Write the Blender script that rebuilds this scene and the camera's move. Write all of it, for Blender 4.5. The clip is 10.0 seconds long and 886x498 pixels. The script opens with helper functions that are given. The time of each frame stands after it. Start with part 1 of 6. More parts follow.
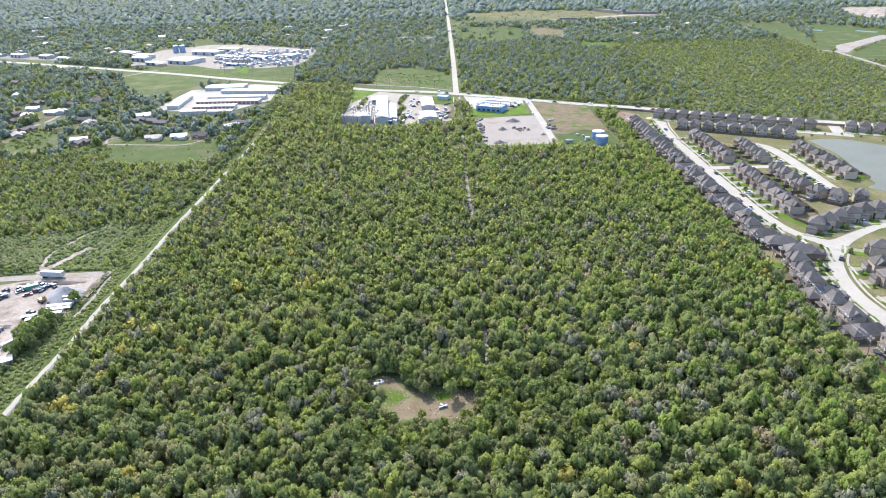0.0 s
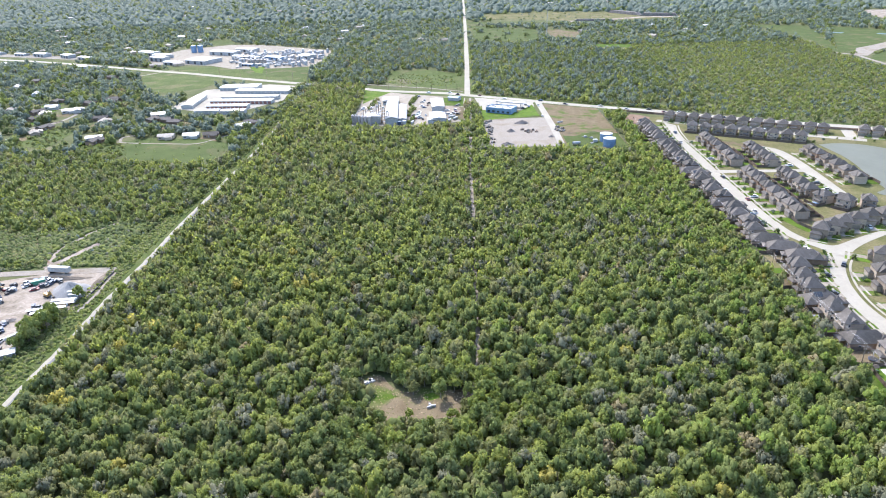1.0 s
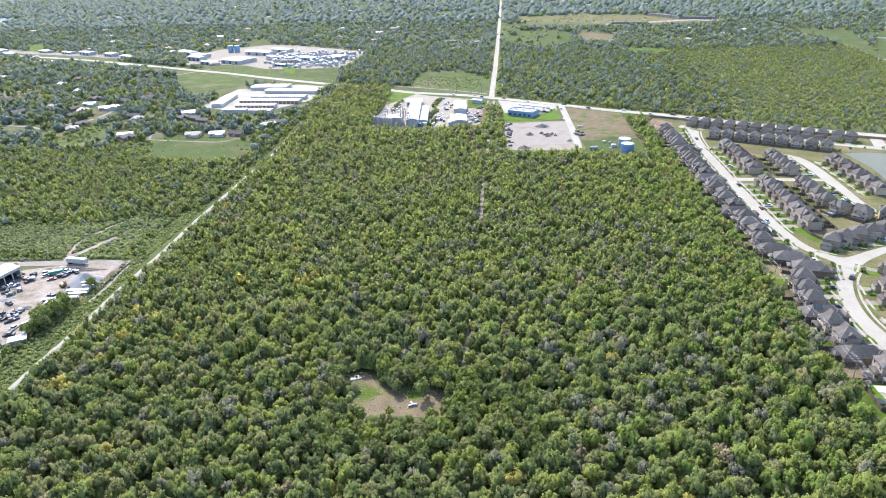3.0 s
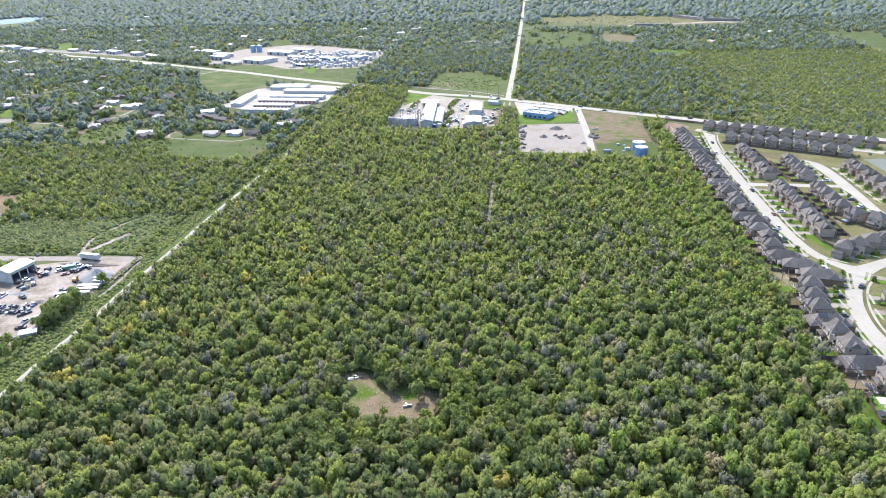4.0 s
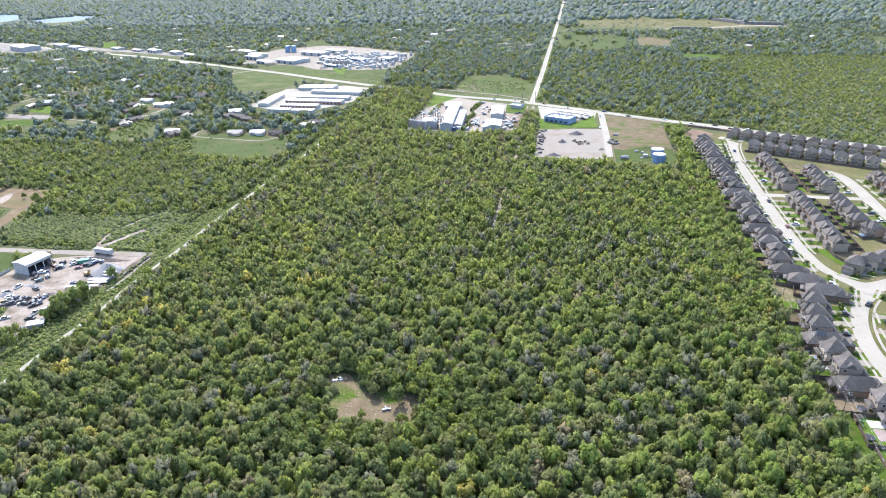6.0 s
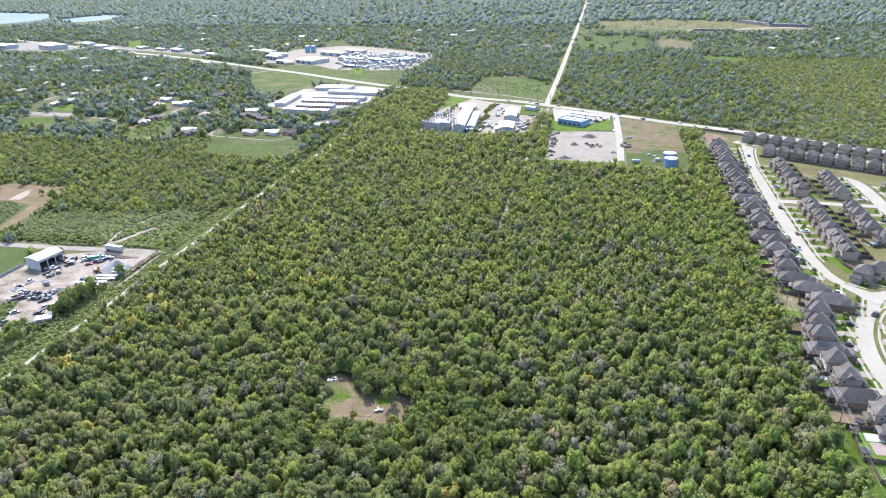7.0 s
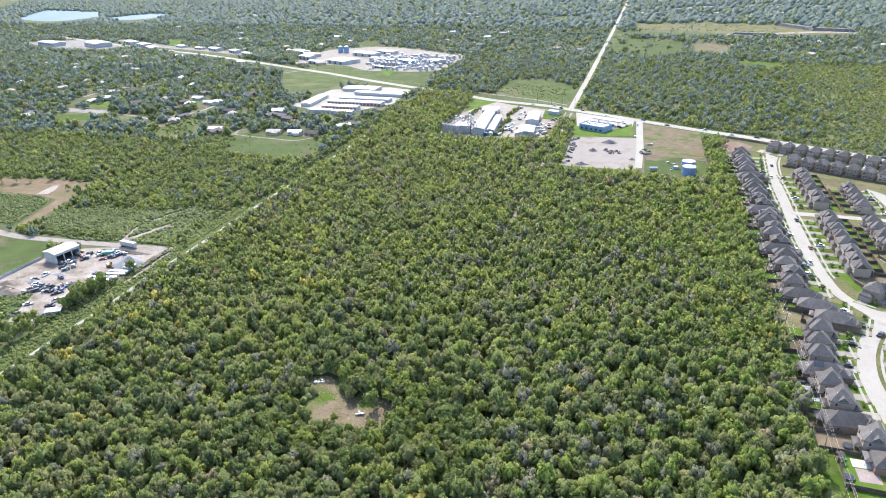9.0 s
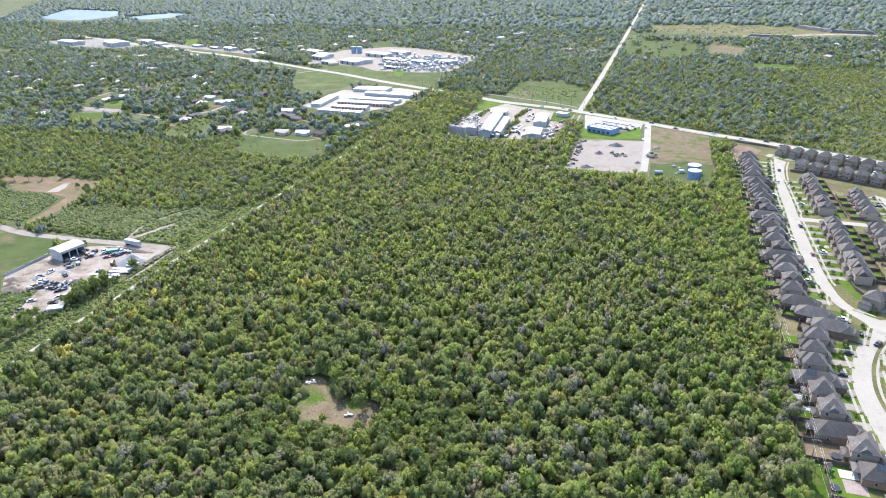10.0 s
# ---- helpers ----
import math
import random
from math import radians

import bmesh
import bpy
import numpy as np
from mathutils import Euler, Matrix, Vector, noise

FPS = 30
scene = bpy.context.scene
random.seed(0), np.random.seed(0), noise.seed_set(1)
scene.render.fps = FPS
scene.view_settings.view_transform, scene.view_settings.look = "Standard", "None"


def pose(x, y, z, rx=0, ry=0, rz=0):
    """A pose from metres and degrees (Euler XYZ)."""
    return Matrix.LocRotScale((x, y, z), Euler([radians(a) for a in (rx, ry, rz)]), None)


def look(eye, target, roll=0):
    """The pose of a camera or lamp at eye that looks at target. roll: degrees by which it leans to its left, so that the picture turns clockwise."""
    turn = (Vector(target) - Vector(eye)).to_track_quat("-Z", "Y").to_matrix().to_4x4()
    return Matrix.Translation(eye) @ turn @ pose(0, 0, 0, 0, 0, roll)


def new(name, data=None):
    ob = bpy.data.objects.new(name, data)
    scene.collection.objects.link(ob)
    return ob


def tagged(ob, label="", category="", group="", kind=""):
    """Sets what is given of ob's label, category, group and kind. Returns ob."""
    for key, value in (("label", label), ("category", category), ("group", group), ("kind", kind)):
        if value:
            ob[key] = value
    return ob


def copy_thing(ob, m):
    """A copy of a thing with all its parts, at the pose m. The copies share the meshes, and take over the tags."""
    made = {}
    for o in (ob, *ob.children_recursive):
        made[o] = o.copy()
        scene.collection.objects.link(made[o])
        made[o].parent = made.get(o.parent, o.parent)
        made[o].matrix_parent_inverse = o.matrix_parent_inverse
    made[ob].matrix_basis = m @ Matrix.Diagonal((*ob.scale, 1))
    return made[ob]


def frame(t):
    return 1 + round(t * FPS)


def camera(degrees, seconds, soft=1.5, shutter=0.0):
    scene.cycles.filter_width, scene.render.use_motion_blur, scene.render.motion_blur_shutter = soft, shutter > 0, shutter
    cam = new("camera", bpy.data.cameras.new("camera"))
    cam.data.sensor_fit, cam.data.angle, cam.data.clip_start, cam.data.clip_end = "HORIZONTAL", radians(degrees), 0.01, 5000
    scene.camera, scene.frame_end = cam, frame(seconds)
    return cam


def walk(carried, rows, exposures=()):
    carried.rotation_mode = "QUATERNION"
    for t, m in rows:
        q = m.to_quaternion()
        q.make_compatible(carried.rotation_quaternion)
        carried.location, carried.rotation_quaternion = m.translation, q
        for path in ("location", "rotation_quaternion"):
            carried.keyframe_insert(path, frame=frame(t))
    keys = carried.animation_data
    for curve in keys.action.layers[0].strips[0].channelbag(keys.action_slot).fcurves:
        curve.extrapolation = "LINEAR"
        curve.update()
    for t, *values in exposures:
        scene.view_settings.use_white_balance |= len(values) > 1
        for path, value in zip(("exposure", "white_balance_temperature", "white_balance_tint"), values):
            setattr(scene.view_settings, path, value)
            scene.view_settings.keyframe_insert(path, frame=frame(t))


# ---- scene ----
cam = camera(67.56, 10.0, soft=1.0)
PATH = [
    (0, (0.00, 0.00, 155.25), (-0.003, 104.387, 106.997), -1.71),
    (0.5, (5.36, -0.99, 155.53), (3.670, 103.431, 107.377), -1.71),
    (1, (10.53, -1.66, 155.84), (7.329, 102.766, 107.779), -1.72),
    (1.5, (15.93, -2.60, 156.17), (11.177, 101.813, 108.202), -1.72),
    (2, (20.75, -3.54, 156.53), (14.511, 100.831, 108.647), -1.72),
    (2.5, (25.62, -4.09, 156.92), (17.811, 100.212, 109.114), -1.72),
    (4, (40.13, -3.95, 158.23), (26.510, 99.855, 110.644), -1.70),
    (4.5, (45.47, -3.55, 158.72), (30.466, 100.094, 111.197), -1.69),
    (5, (50.66, -3.01, 159.24), (34.401, 100.472, 111.773), -1.68),
    (5.5, (55.85, -2.00, 159.78), (37.677, 101.186, 112.369), -1.67),
    (7, (71.41, 0.71, 161.56), (47.580, 102.795, 114.290), -1.62),
    (7.5, (76.41, 1.80, 162.21), (50.884, 103.493, 114.973), -1.60),
    (8, (81.25, 3.05, 162.88), (54.080, 104.333, 115.678), -1.58),
    (8.5, (86.29, 4.27, 163.58), (57.589, 105.145, 116.405), -1.56),
    (9, (91.26, 5.85, 164.31), (61.119, 106.317, 117.153), -1.53),
    (9.5, (96.47, 7.25, 165.06), (64.910, 107.286, 117.923), -1.51),
    (10, (101.22, 8.37, 165.83), (68.422, 108.014, 118.715), -1.48),
]
walk(cam, [(t, look(eye, target, roll)) for t, eye, target, roll in PATH])

K = 1.15                      # metres per unit of the site plan


def q(x, y):
    return (x * K, y * K)


# ---- world, sun ----
SUN_AZ, SUN_EL = -25.0, 46.0   # degrees: clockwise from +y, above the horizon
world = bpy.data.worlds.new("sky")
scene.world = world
world.use_nodes = True
wn = world.node_tree
wn.nodes.clear()
sky = wn.nodes.new("ShaderNodeTexSky")
sky.sky_type = "NISHITA"
sky.sun_disc = False
sky.sun_elevation, sky.sun_rotation = radians(SUN_EL), radians(SUN_AZ)
sky.air_density, sky.dust_density = 1.0, 1.5
bg = wn.nodes.new("ShaderNodeBackground")
bg.inputs["Strength"].default_value = 0.15
wo = wn.nodes.new("ShaderNodeOutputWorld")
wn.links.new(sky.outputs[0], bg.inputs["Color"])
wn.links.new(bg.outputs[0], wo.inputs["Surface"])
sun = new("sun", bpy.data.lights.new("sun", "SUN"))
sun.data.energy, sun.data.angle, sun.data.color = 2.05, radians(0.55), (1.0, 0.98, 0.95)
sd = Vector((math.sin(radians(SUN_AZ)) * math.cos(radians(SUN_EL)), math.cos(radians(SUN_AZ)) * math.cos(radians(SUN_EL)), math.sin(radians(SUN_EL))))
sun.matrix_world = look(sd * 400, (0, 0, 0))
scene.view_settings.exposure = 2.06
scene.view_settings.use_white_balance = True
scene.view_settings.white_balance_temperature = 6280
scene.view_settings.white_balance_tint = 13


# ---- materials ----
def ramp(nt, fac, stops):
    r = nt.nodes.new("ShaderNodeValToRGB")
    while len(r.color_ramp.elements) < len(stops):
        r.color_ramp.elements.new(0.5)
    for e, (pos, col) in zip(r.color_ramp.elements, stops):
        e.position, e.color = pos, (*col, 1)
    nt.links.new(fac, r.inputs[0])
    return r.outputs[0]


def noise_of(nt, vec, scale, detail=4.0, rough=0.6):
    n = nt.nodes.new("ShaderNodeTexNoise")
    n.inputs["Scale"].default_value, n.inputs["Detail"].default_value, n.inputs["Roughness"].default_value = scale, detail, rough
    nt.links.new(vec, n.inputs["Vector"])
    return n.outputs["Fac"]


def mixed(nt, kind, fac, a, b):
    m = nt.nodes.new("ShaderNodeMix")
    m.data_type, m.blend_type = "RGBA", kind
    for sock, v in ((m.inputs[0], fac), (m.inputs[6], a), (m.inputs[7], b)):
        if isinstance(v, (int, float)):
            sock.default_value = v
        elif isinstance(v, tuple):
            sock.default_value = (*v, 1)
        else:
            nt.links.new(v, sock)
    return m.outputs[2]


def surface(name, stops, fine, coarse, tint=None, rough=0.85, bump=0.0, metal=0.0, per_object=0.0, spec=None, space="Position", grain=(0.62, 1.3)):
    """Two scales of noise: stops over the coarse one, the fine one darkens and lightens; tint: (colour, scale, from, to) of patches."""
    m = bpy.data.materials.new(name)
    m.use_nodes = True
    nt = m.node_tree
    b = nt.nodes["Principled BSDF"]
    if space == "Position":
        vec = nt.nodes.new("ShaderNodeNewGeometry").outputs["Position"]
    else:
        vec = nt.nodes.new("ShaderNodeTexCoord").outputs["Object"]
    col = ramp(nt, noise_of(nt, vec, coarse), stops)
    if tint:
        f = ramp(nt, noise_of(nt, vec, tint[1], 5), [(tint[2], (0, 0, 0)), (tint[3], (1, 1, 1))])
        col = mixed(nt, "MIX", f, col, tint[0])
    g = ramp(nt, noise_of(nt, vec, fine, 5, 0.7), [(0.25, (grain[0],) * 3), (0.75, (grain[1],) * 3)])
    col = mixed(nt, "MULTIPLY", 1.0, col, g)
    if per_object:
        o = nt.nodes.new("ShaderNodeObjectInfo")
        lo, hi = 1 - per_object, 1 + per_object
        col = mixed(nt, "MULTIPLY", 1.0, col, ramp(nt, o.outputs["Random"], [(0.0, (lo, lo, lo * 0.96)), (1.0, (hi, hi * 0.98, hi * 0.95))]))
    nt.links.new(col, b.inputs["Base Color"])
    b.inputs["Roughness"].default_value, b.inputs["Metallic"].default_value = rough, metal
    b.inputs["Specular IOR Level"].default_value = spec if spec is not None else 0.06 if rough > 0.88 else 0.3
    if bump:
        bp = nt.nodes.new("ShaderNodeBump")
        bp.inputs["Strength"].default_value, bp.inputs["Distance"].default_value = 0.6, bump
        nt.links.new(noise_of(nt, vec, fine * 0.7, 4), bp.inputs["Height"])
        nt.links.new(bp.outputs[0], b.inputs["Normal"])
    return m


def foliage(name, dark, mid, light, through_leaf=0.48, rough=0.7, spec=0.1):
    """Leaves: colour drifts over the crown and differs from clump to clump; part of the light passes through."""
    m = bpy.data.materials.new(name)
    m.use_nodes = True
    nt = m.node_tree
    b = nt.nodes["Principled BSDF"]
    geo = nt.nodes.new("ShaderNodeNewGeometry")
    col = ramp(nt, noise_of(nt, geo.outputs["Position"], 0.09, 3), [(0.3, dark), (0.5, mid), (0.7, light)])
    col = mixed(nt, "MULTIPLY", 1.0, col, ramp(nt, geo.outputs["Random Per Island"], [(0.0, (0.86, 0.88, 0.86)), (1.0, (1.14, 1.12, 1.10))]))
    col = mixed(nt, "MULTIPLY", 1.0, col, ramp(nt, noise_of(nt, geo.outputs["Position"], 2.6, 3, 0.75), [(0.3, (0.82, 0.83, 0.84)), (0.7, (1.2, 1.19, 1.17))]))
    nt.links.new(col, b.inputs["Base Color"])
    b.inputs["Roughness"].default_value, b.inputs["Specular IOR Level"].default_value = rough, spec
    bp = nt.nodes.new("ShaderNodeBump")
    bp.inputs["Strength"].default_value, bp.inputs["Distance"].default_value = 0.4, 0.3
    nt.links.new(noise_of(nt, geo.outputs["Position"], 1.5, 3, 0.7), bp.inputs["Height"])
    nt.links.new(bp.outputs[0], b.inputs["Normal"])
    tr = nt.nodes.new("ShaderNodeBsdfTranslucent")
    nt.links.new(mixed(nt, "MULTIPLY", 1.0, col, (1.07, 1.07, 0.85)), tr.inputs["Color"])
    mx = nt.nodes.new("ShaderNodeMixShader")
    mx.inputs[0].default_value = through_leaf
    nt.links.new(b.outputs[0], mx.inputs[1])
    nt.links.new(tr.outputs[0], mx.inputs[2])
    nt.links.new(mx.outputs[0], nt.nodes["Material Output"].inputs["Surface"])
    return m


LEAF = [
    foliage("leaf_mid", (0.135, 0.165, 0.057), (0.163, 0.195, 0.065), (0.188, 0.216, 0.074)),
    foliage("leaf_bright", (0.172, 0.202, 0.054), (0.203, 0.232, 0.061), (0.228, 0.249, 0.069)),
    foliage("leaf_dark", (0.108, 0.133, 0.055), (0.124, 0.152, 0.062), (0.141, 0.167, 0.070)),
    foliage("leaf_olive", (0.160, 0.168, 0.071), (0.185, 0.192, 0.081), (0.207, 0.204, 0.088)),
    foliage("leaf_dry_grey", (0.130, 0.132, 0.084), (0.152, 0.153, 0.098), (0.174, 0.172, 0.112), 0.3),
    foliage("leaf_russet", (0.165, 0.142, 0.080), (0.194, 0.162, 0.090), (0.216, 0.179, 0.100), 0.3),
    # dark oak leaf, made bluer and paler: distance haze put into its colour
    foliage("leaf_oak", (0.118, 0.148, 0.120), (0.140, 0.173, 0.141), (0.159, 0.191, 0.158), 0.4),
    foliage("dry_straw", (0.342, 0.271, 0.180), (0.415, 0.326, 0.218), (0.469, 0.373, 0.257), 0.3),
    foliage("leaf_yellow", (0.266, 0.244, 0.062), (0.303, 0.272, 0.071), (0.336, 0.290, 0.080)),
    foliage("leaf_fresh", (0.141, 0.191, 0.047), (0.165, 0.217, 0.053), (0.190, 0.236, 0.060)),
]
bark = surface("bark", [(0.3, (0.10, 0.085, 0.07)), (0.7, (0.20, 0.18, 0.15))], 6, 1.2, bump=0.03)
soil = surface("woodland_floor", [(0.35, (0.056, 0.066, 0.026)), (0.55, (0.080, 0.086, 0.038)), (0.7, (0.120, 0.110, 0.064))], 0.9, 0.035, rough=0.95)
grass = surface("grass", [(0.3, (0.042, 0.062, 0.016)), (0.55, (0.062, 0.080, 0.024)), (0.75, (0.092, 0.096, 0.038))], 0.6, 0.05, tint=((0.118, 0.100, 0.060), 0.022, 0.54, 0.70), rough=0.95, grain=(0.5, 1.45))
lawn = surface("lawn", [(0.3, (0.046, 0.082, 0.011)), (0.7, (0.068, 0.108, 0.016))], 2.2, 0.12, tint=((0.121, 0.107, 0.052), 0.07, 0.55, 0.72), rough=0.95, per_object=0.25)
dry_lawn = surface("dry_lawn", [(0.3, (0.095, 0.073, 0.045)), (0.7, (0.140, 0.112, 0.073))], 1.6, 0.15, tint=((0.062, 0.084, 0.020), 0.06, 0.5, 0.62), rough=0.95, per_object=0.2)
field_grass = surface("field_grass", [(0.3, (0.040, 0.058, 0.016)), (0.7, (0.064, 0.082, 0.026))], 1.6, 0.06, tint=((0.105, 0.088, 0.050), 0.045, 0.54, 0.70), rough=0.95)
bank_grass = surface("dry_bank_grass", [(0.3, (0.066, 0.070, 0.024)), (0.7, (0.118, 0.108, 0.050))], 0.8, 0.05, tint=((0.150, 0.122, 0.070), 0.04, 0.5, 0.7), rough=0.95, grain=(0.6, 1.35))
mown_brown = surface("mown_brown_grass", [(0.3, (0.112, 0.080, 0.046)), (0.7, (0.158, 0.118, 0.074))], 1.4, 0.12, tint=((0.085, 0.090, 0.034), 0.05, 0.52, 0.70), rough=0.95)
red_soil = surface("reddish_soil", [(0.3, (0.13, 0.088, 0.062)), (0.7, (0.18, 0.125, 0.09))], 0.9, 0.1, rough=0.95)
dirt = surface("bare_dirt", [(0.3, (0.212, 0.178, 0.142)), (0.7, (0.278, 0.238, 0.198))], 0.8, 0.04, tint=((0.125, 0.102, 0.074), 0.07, 0.46, 0.64), rough=0.95, bump=0.05)
pale_gravel = surface("pale_gravel", [(0.3, (0.187, 0.163, 0.137)), (0.7, (0.240, 0.215, 0.182))], 1.2, 0.05, tint=((0.147, 0.117, 0.085), 0.05, 0.5, 0.72), rough=0.95, bump=0.04)
concrete = surface("concrete", [(0.3, (0.234, 0.213, 0.174)), (0.7, (0.274, 0.254, 0.212))], 1.5, 0.06, tint=((0.200, 0.180, 0.150), 0.12, 0.56, 0.75), rough=0.9, grain=(0.86, 1.1))
drive_concrete = surface("driveway_concrete", [(0.3, (0.180, 0.160, 0.132)), (0.7, (0.225, 0.203, 0.170))], 1.5, 0.1, tint=((0.150, 0.130, 0.105), 0.15, 0.5, 0.75), rough=0.9, per_object=0.15, grain=(0.8, 1.12))
worn_concrete = surface("worn_concrete", [(0.3, (0.161, 0.147, 0.124)), (0.7, (0.207, 0.191, 0.164))], 1.2, 0.06, tint=((0.120, 0.105, 0.085), 0.07, 0.5, 0.7), rough=0.9)
ribbed_roof = surface("ribbed_grey_roof", [(0.3, (0.190, 0.192, 0.195)), (0.7, (0.240, 0.242, 0.245))], 1.0, 0.08, rough=0.55)
asphalt = surface("worn_asphalt", [(0.3, (0.134, 0.131, 0.129)), (0.7, (0.179, 0.174, 0.168))], 2.0, 0.05, rough=0.9)
water_mat = surface("pond_water", [(0.3, (0.092, 0.094, 0.072)), (0.7, (0.112, 0.114, 0.088))], 0.3, 0.03, rough=0.45, bump=0.01, spec=0.04, grain=(0.94, 1.05))
lake_mat = surface("lake_water", [(0.3, (0.070, 0.115, 0.132)), (0.7, (0.090, 0.138, 0.155))], 0.2, 0.01, rough=0.6, spec=0.05, grain=(0.95, 1.05))
shingle = surface("grey_brown_shingles", [(0.3, (0.078, 0.071, 0.066)), (0.7, (0.116, 0.106, 0.098))], 4.0, 0.5, rough=0.9, per_object=0.22, space="Object")
brickwall = surface("tan_brick", [(0.3, (0.19, 0.13, 0.095)), (0.7, (0.25, 0.185, 0.14))], 5.0, 0.6, rough=0.9, per_object=0.3, space="Object")
trim_paint = surface("white_trim", [(0.3, (0.357, 0.352, 0.337)), (0.7, (0.408, 0.403, 0.388))], 3.0, 0.4, rough=0.6)
garage_paint = surface("tan_garage_paint", [(0.3, (0.20, 0.172, 0.142)), (0.7, (0.26, 0.228, 0.192))], 3.0, 0.4, rough=0.7, per_object=0.2)
fence_wood = surface("weathered_fence_boards", [(0.3, (0.085, 0.066, 0.052)), (0.7, (0.145, 0.115, 0.092))], 5.0, 0.5, rough=0.9)
white_metal = surface("white_metal_roof", [(0.3, (0.299, 0.299, 0.294)), (0.7, (0.340, 0.340, 0.336))], 1.0, 0.08, rough=0.5)
grey_metal = surface("grey_metal", [(0.3, (0.270, 0.277, 0.285)), (0.7, (0.375, 0.383, 0.390))], 1.2, 0.1, rough=0.5, metal=0.2)
dark_metal = surface("dark_metal", [(0.3, (0.05, 0.05, 0.055)), (0.7, (0.09, 0.09, 0.09))], 2.0, 0.2, rough=0.6)
blue_paint = surface("blue_paint", [(0.3, (0.120, 0.195, 0.305)), (0.7, (0.160, 0.245, 0.360))], 1.5, 0.15, rough=0.5)
red_paint = surface("red_door_paint", [(0.3, (0.19, 0.085, 0.065)), (0.7, (0.25, 0.115, 0.09))], 2.0, 0.2, rough=0.6)
glass_dark = surface("window_glass", [(0.3, (0.03, 0.035, 0.04)), (0.7, (0.05, 0.055, 0.06))], 1.0, 0.1, rough=0.08, spec=0.6)
stone_heap = surface("crushed_stone", [(0.3, (0.190, 0.185, 0.179)), (0.7, (0.258, 0.252, 0.241))], 2.5, 0.2, rough=0.95, bump=0.1)
dark_heap = surface("dark_asphalt_rubble", [(0.3, (0.10, 0.09, 0.085)), (0.7, (0.20, 0.18, 0.165))], 2.0, 0.2, rough=0.95, bump=0.15)
soil_heap = surface("brown_soil", [(0.3, (0.115, 0.092, 0.070)), (0.7, (0.175, 0.145, 0.115))], 1.5, 0.2, rough=0.95, bump=0.15)
rubber = surface("rubber", [(0.3, (0.02, 0.02, 0.02)), (0.7, (0.035, 0.035, 0.035))], 4, 0.5, rough=0.8)
wood_pole = surface("pole_wood", [(0.3, (0.13, 0.10, 0.075)), (0.7, (0.19, 0.155, 0.12))], 4, 0.5, rough=0.9)
wire_mat = surface("bare_wire", [(0.3, (0.50, 0.50, 0.50)), (0.7, (0.6, 0.6, 0.6))], 1, 0.1, rough=0.35, metal=0.7)


def paint(name, col):
    lo = tuple(c * 0.9 for c in col)
    return surface(name, [(0.3, lo), (0.7, col)], 2.0, 0.3, rough=0.35, spec=0.5)


CAR_PAINT = [paint("car_white", (0.75, 0.75, 0.74)), paint("car_black", (0.025, 0.025, 0.028)), paint("car_silver", (0.42, 0.43, 0.44)),
             paint("car_red", (0.16, 0.025, 0.025)), paint("car_blue", (0.03, 0.055, 0.11)), paint("machine_yellow", (0.38, 0.22, 0.06)), paint("green_box", (0.04, 0.20, 0.14))]


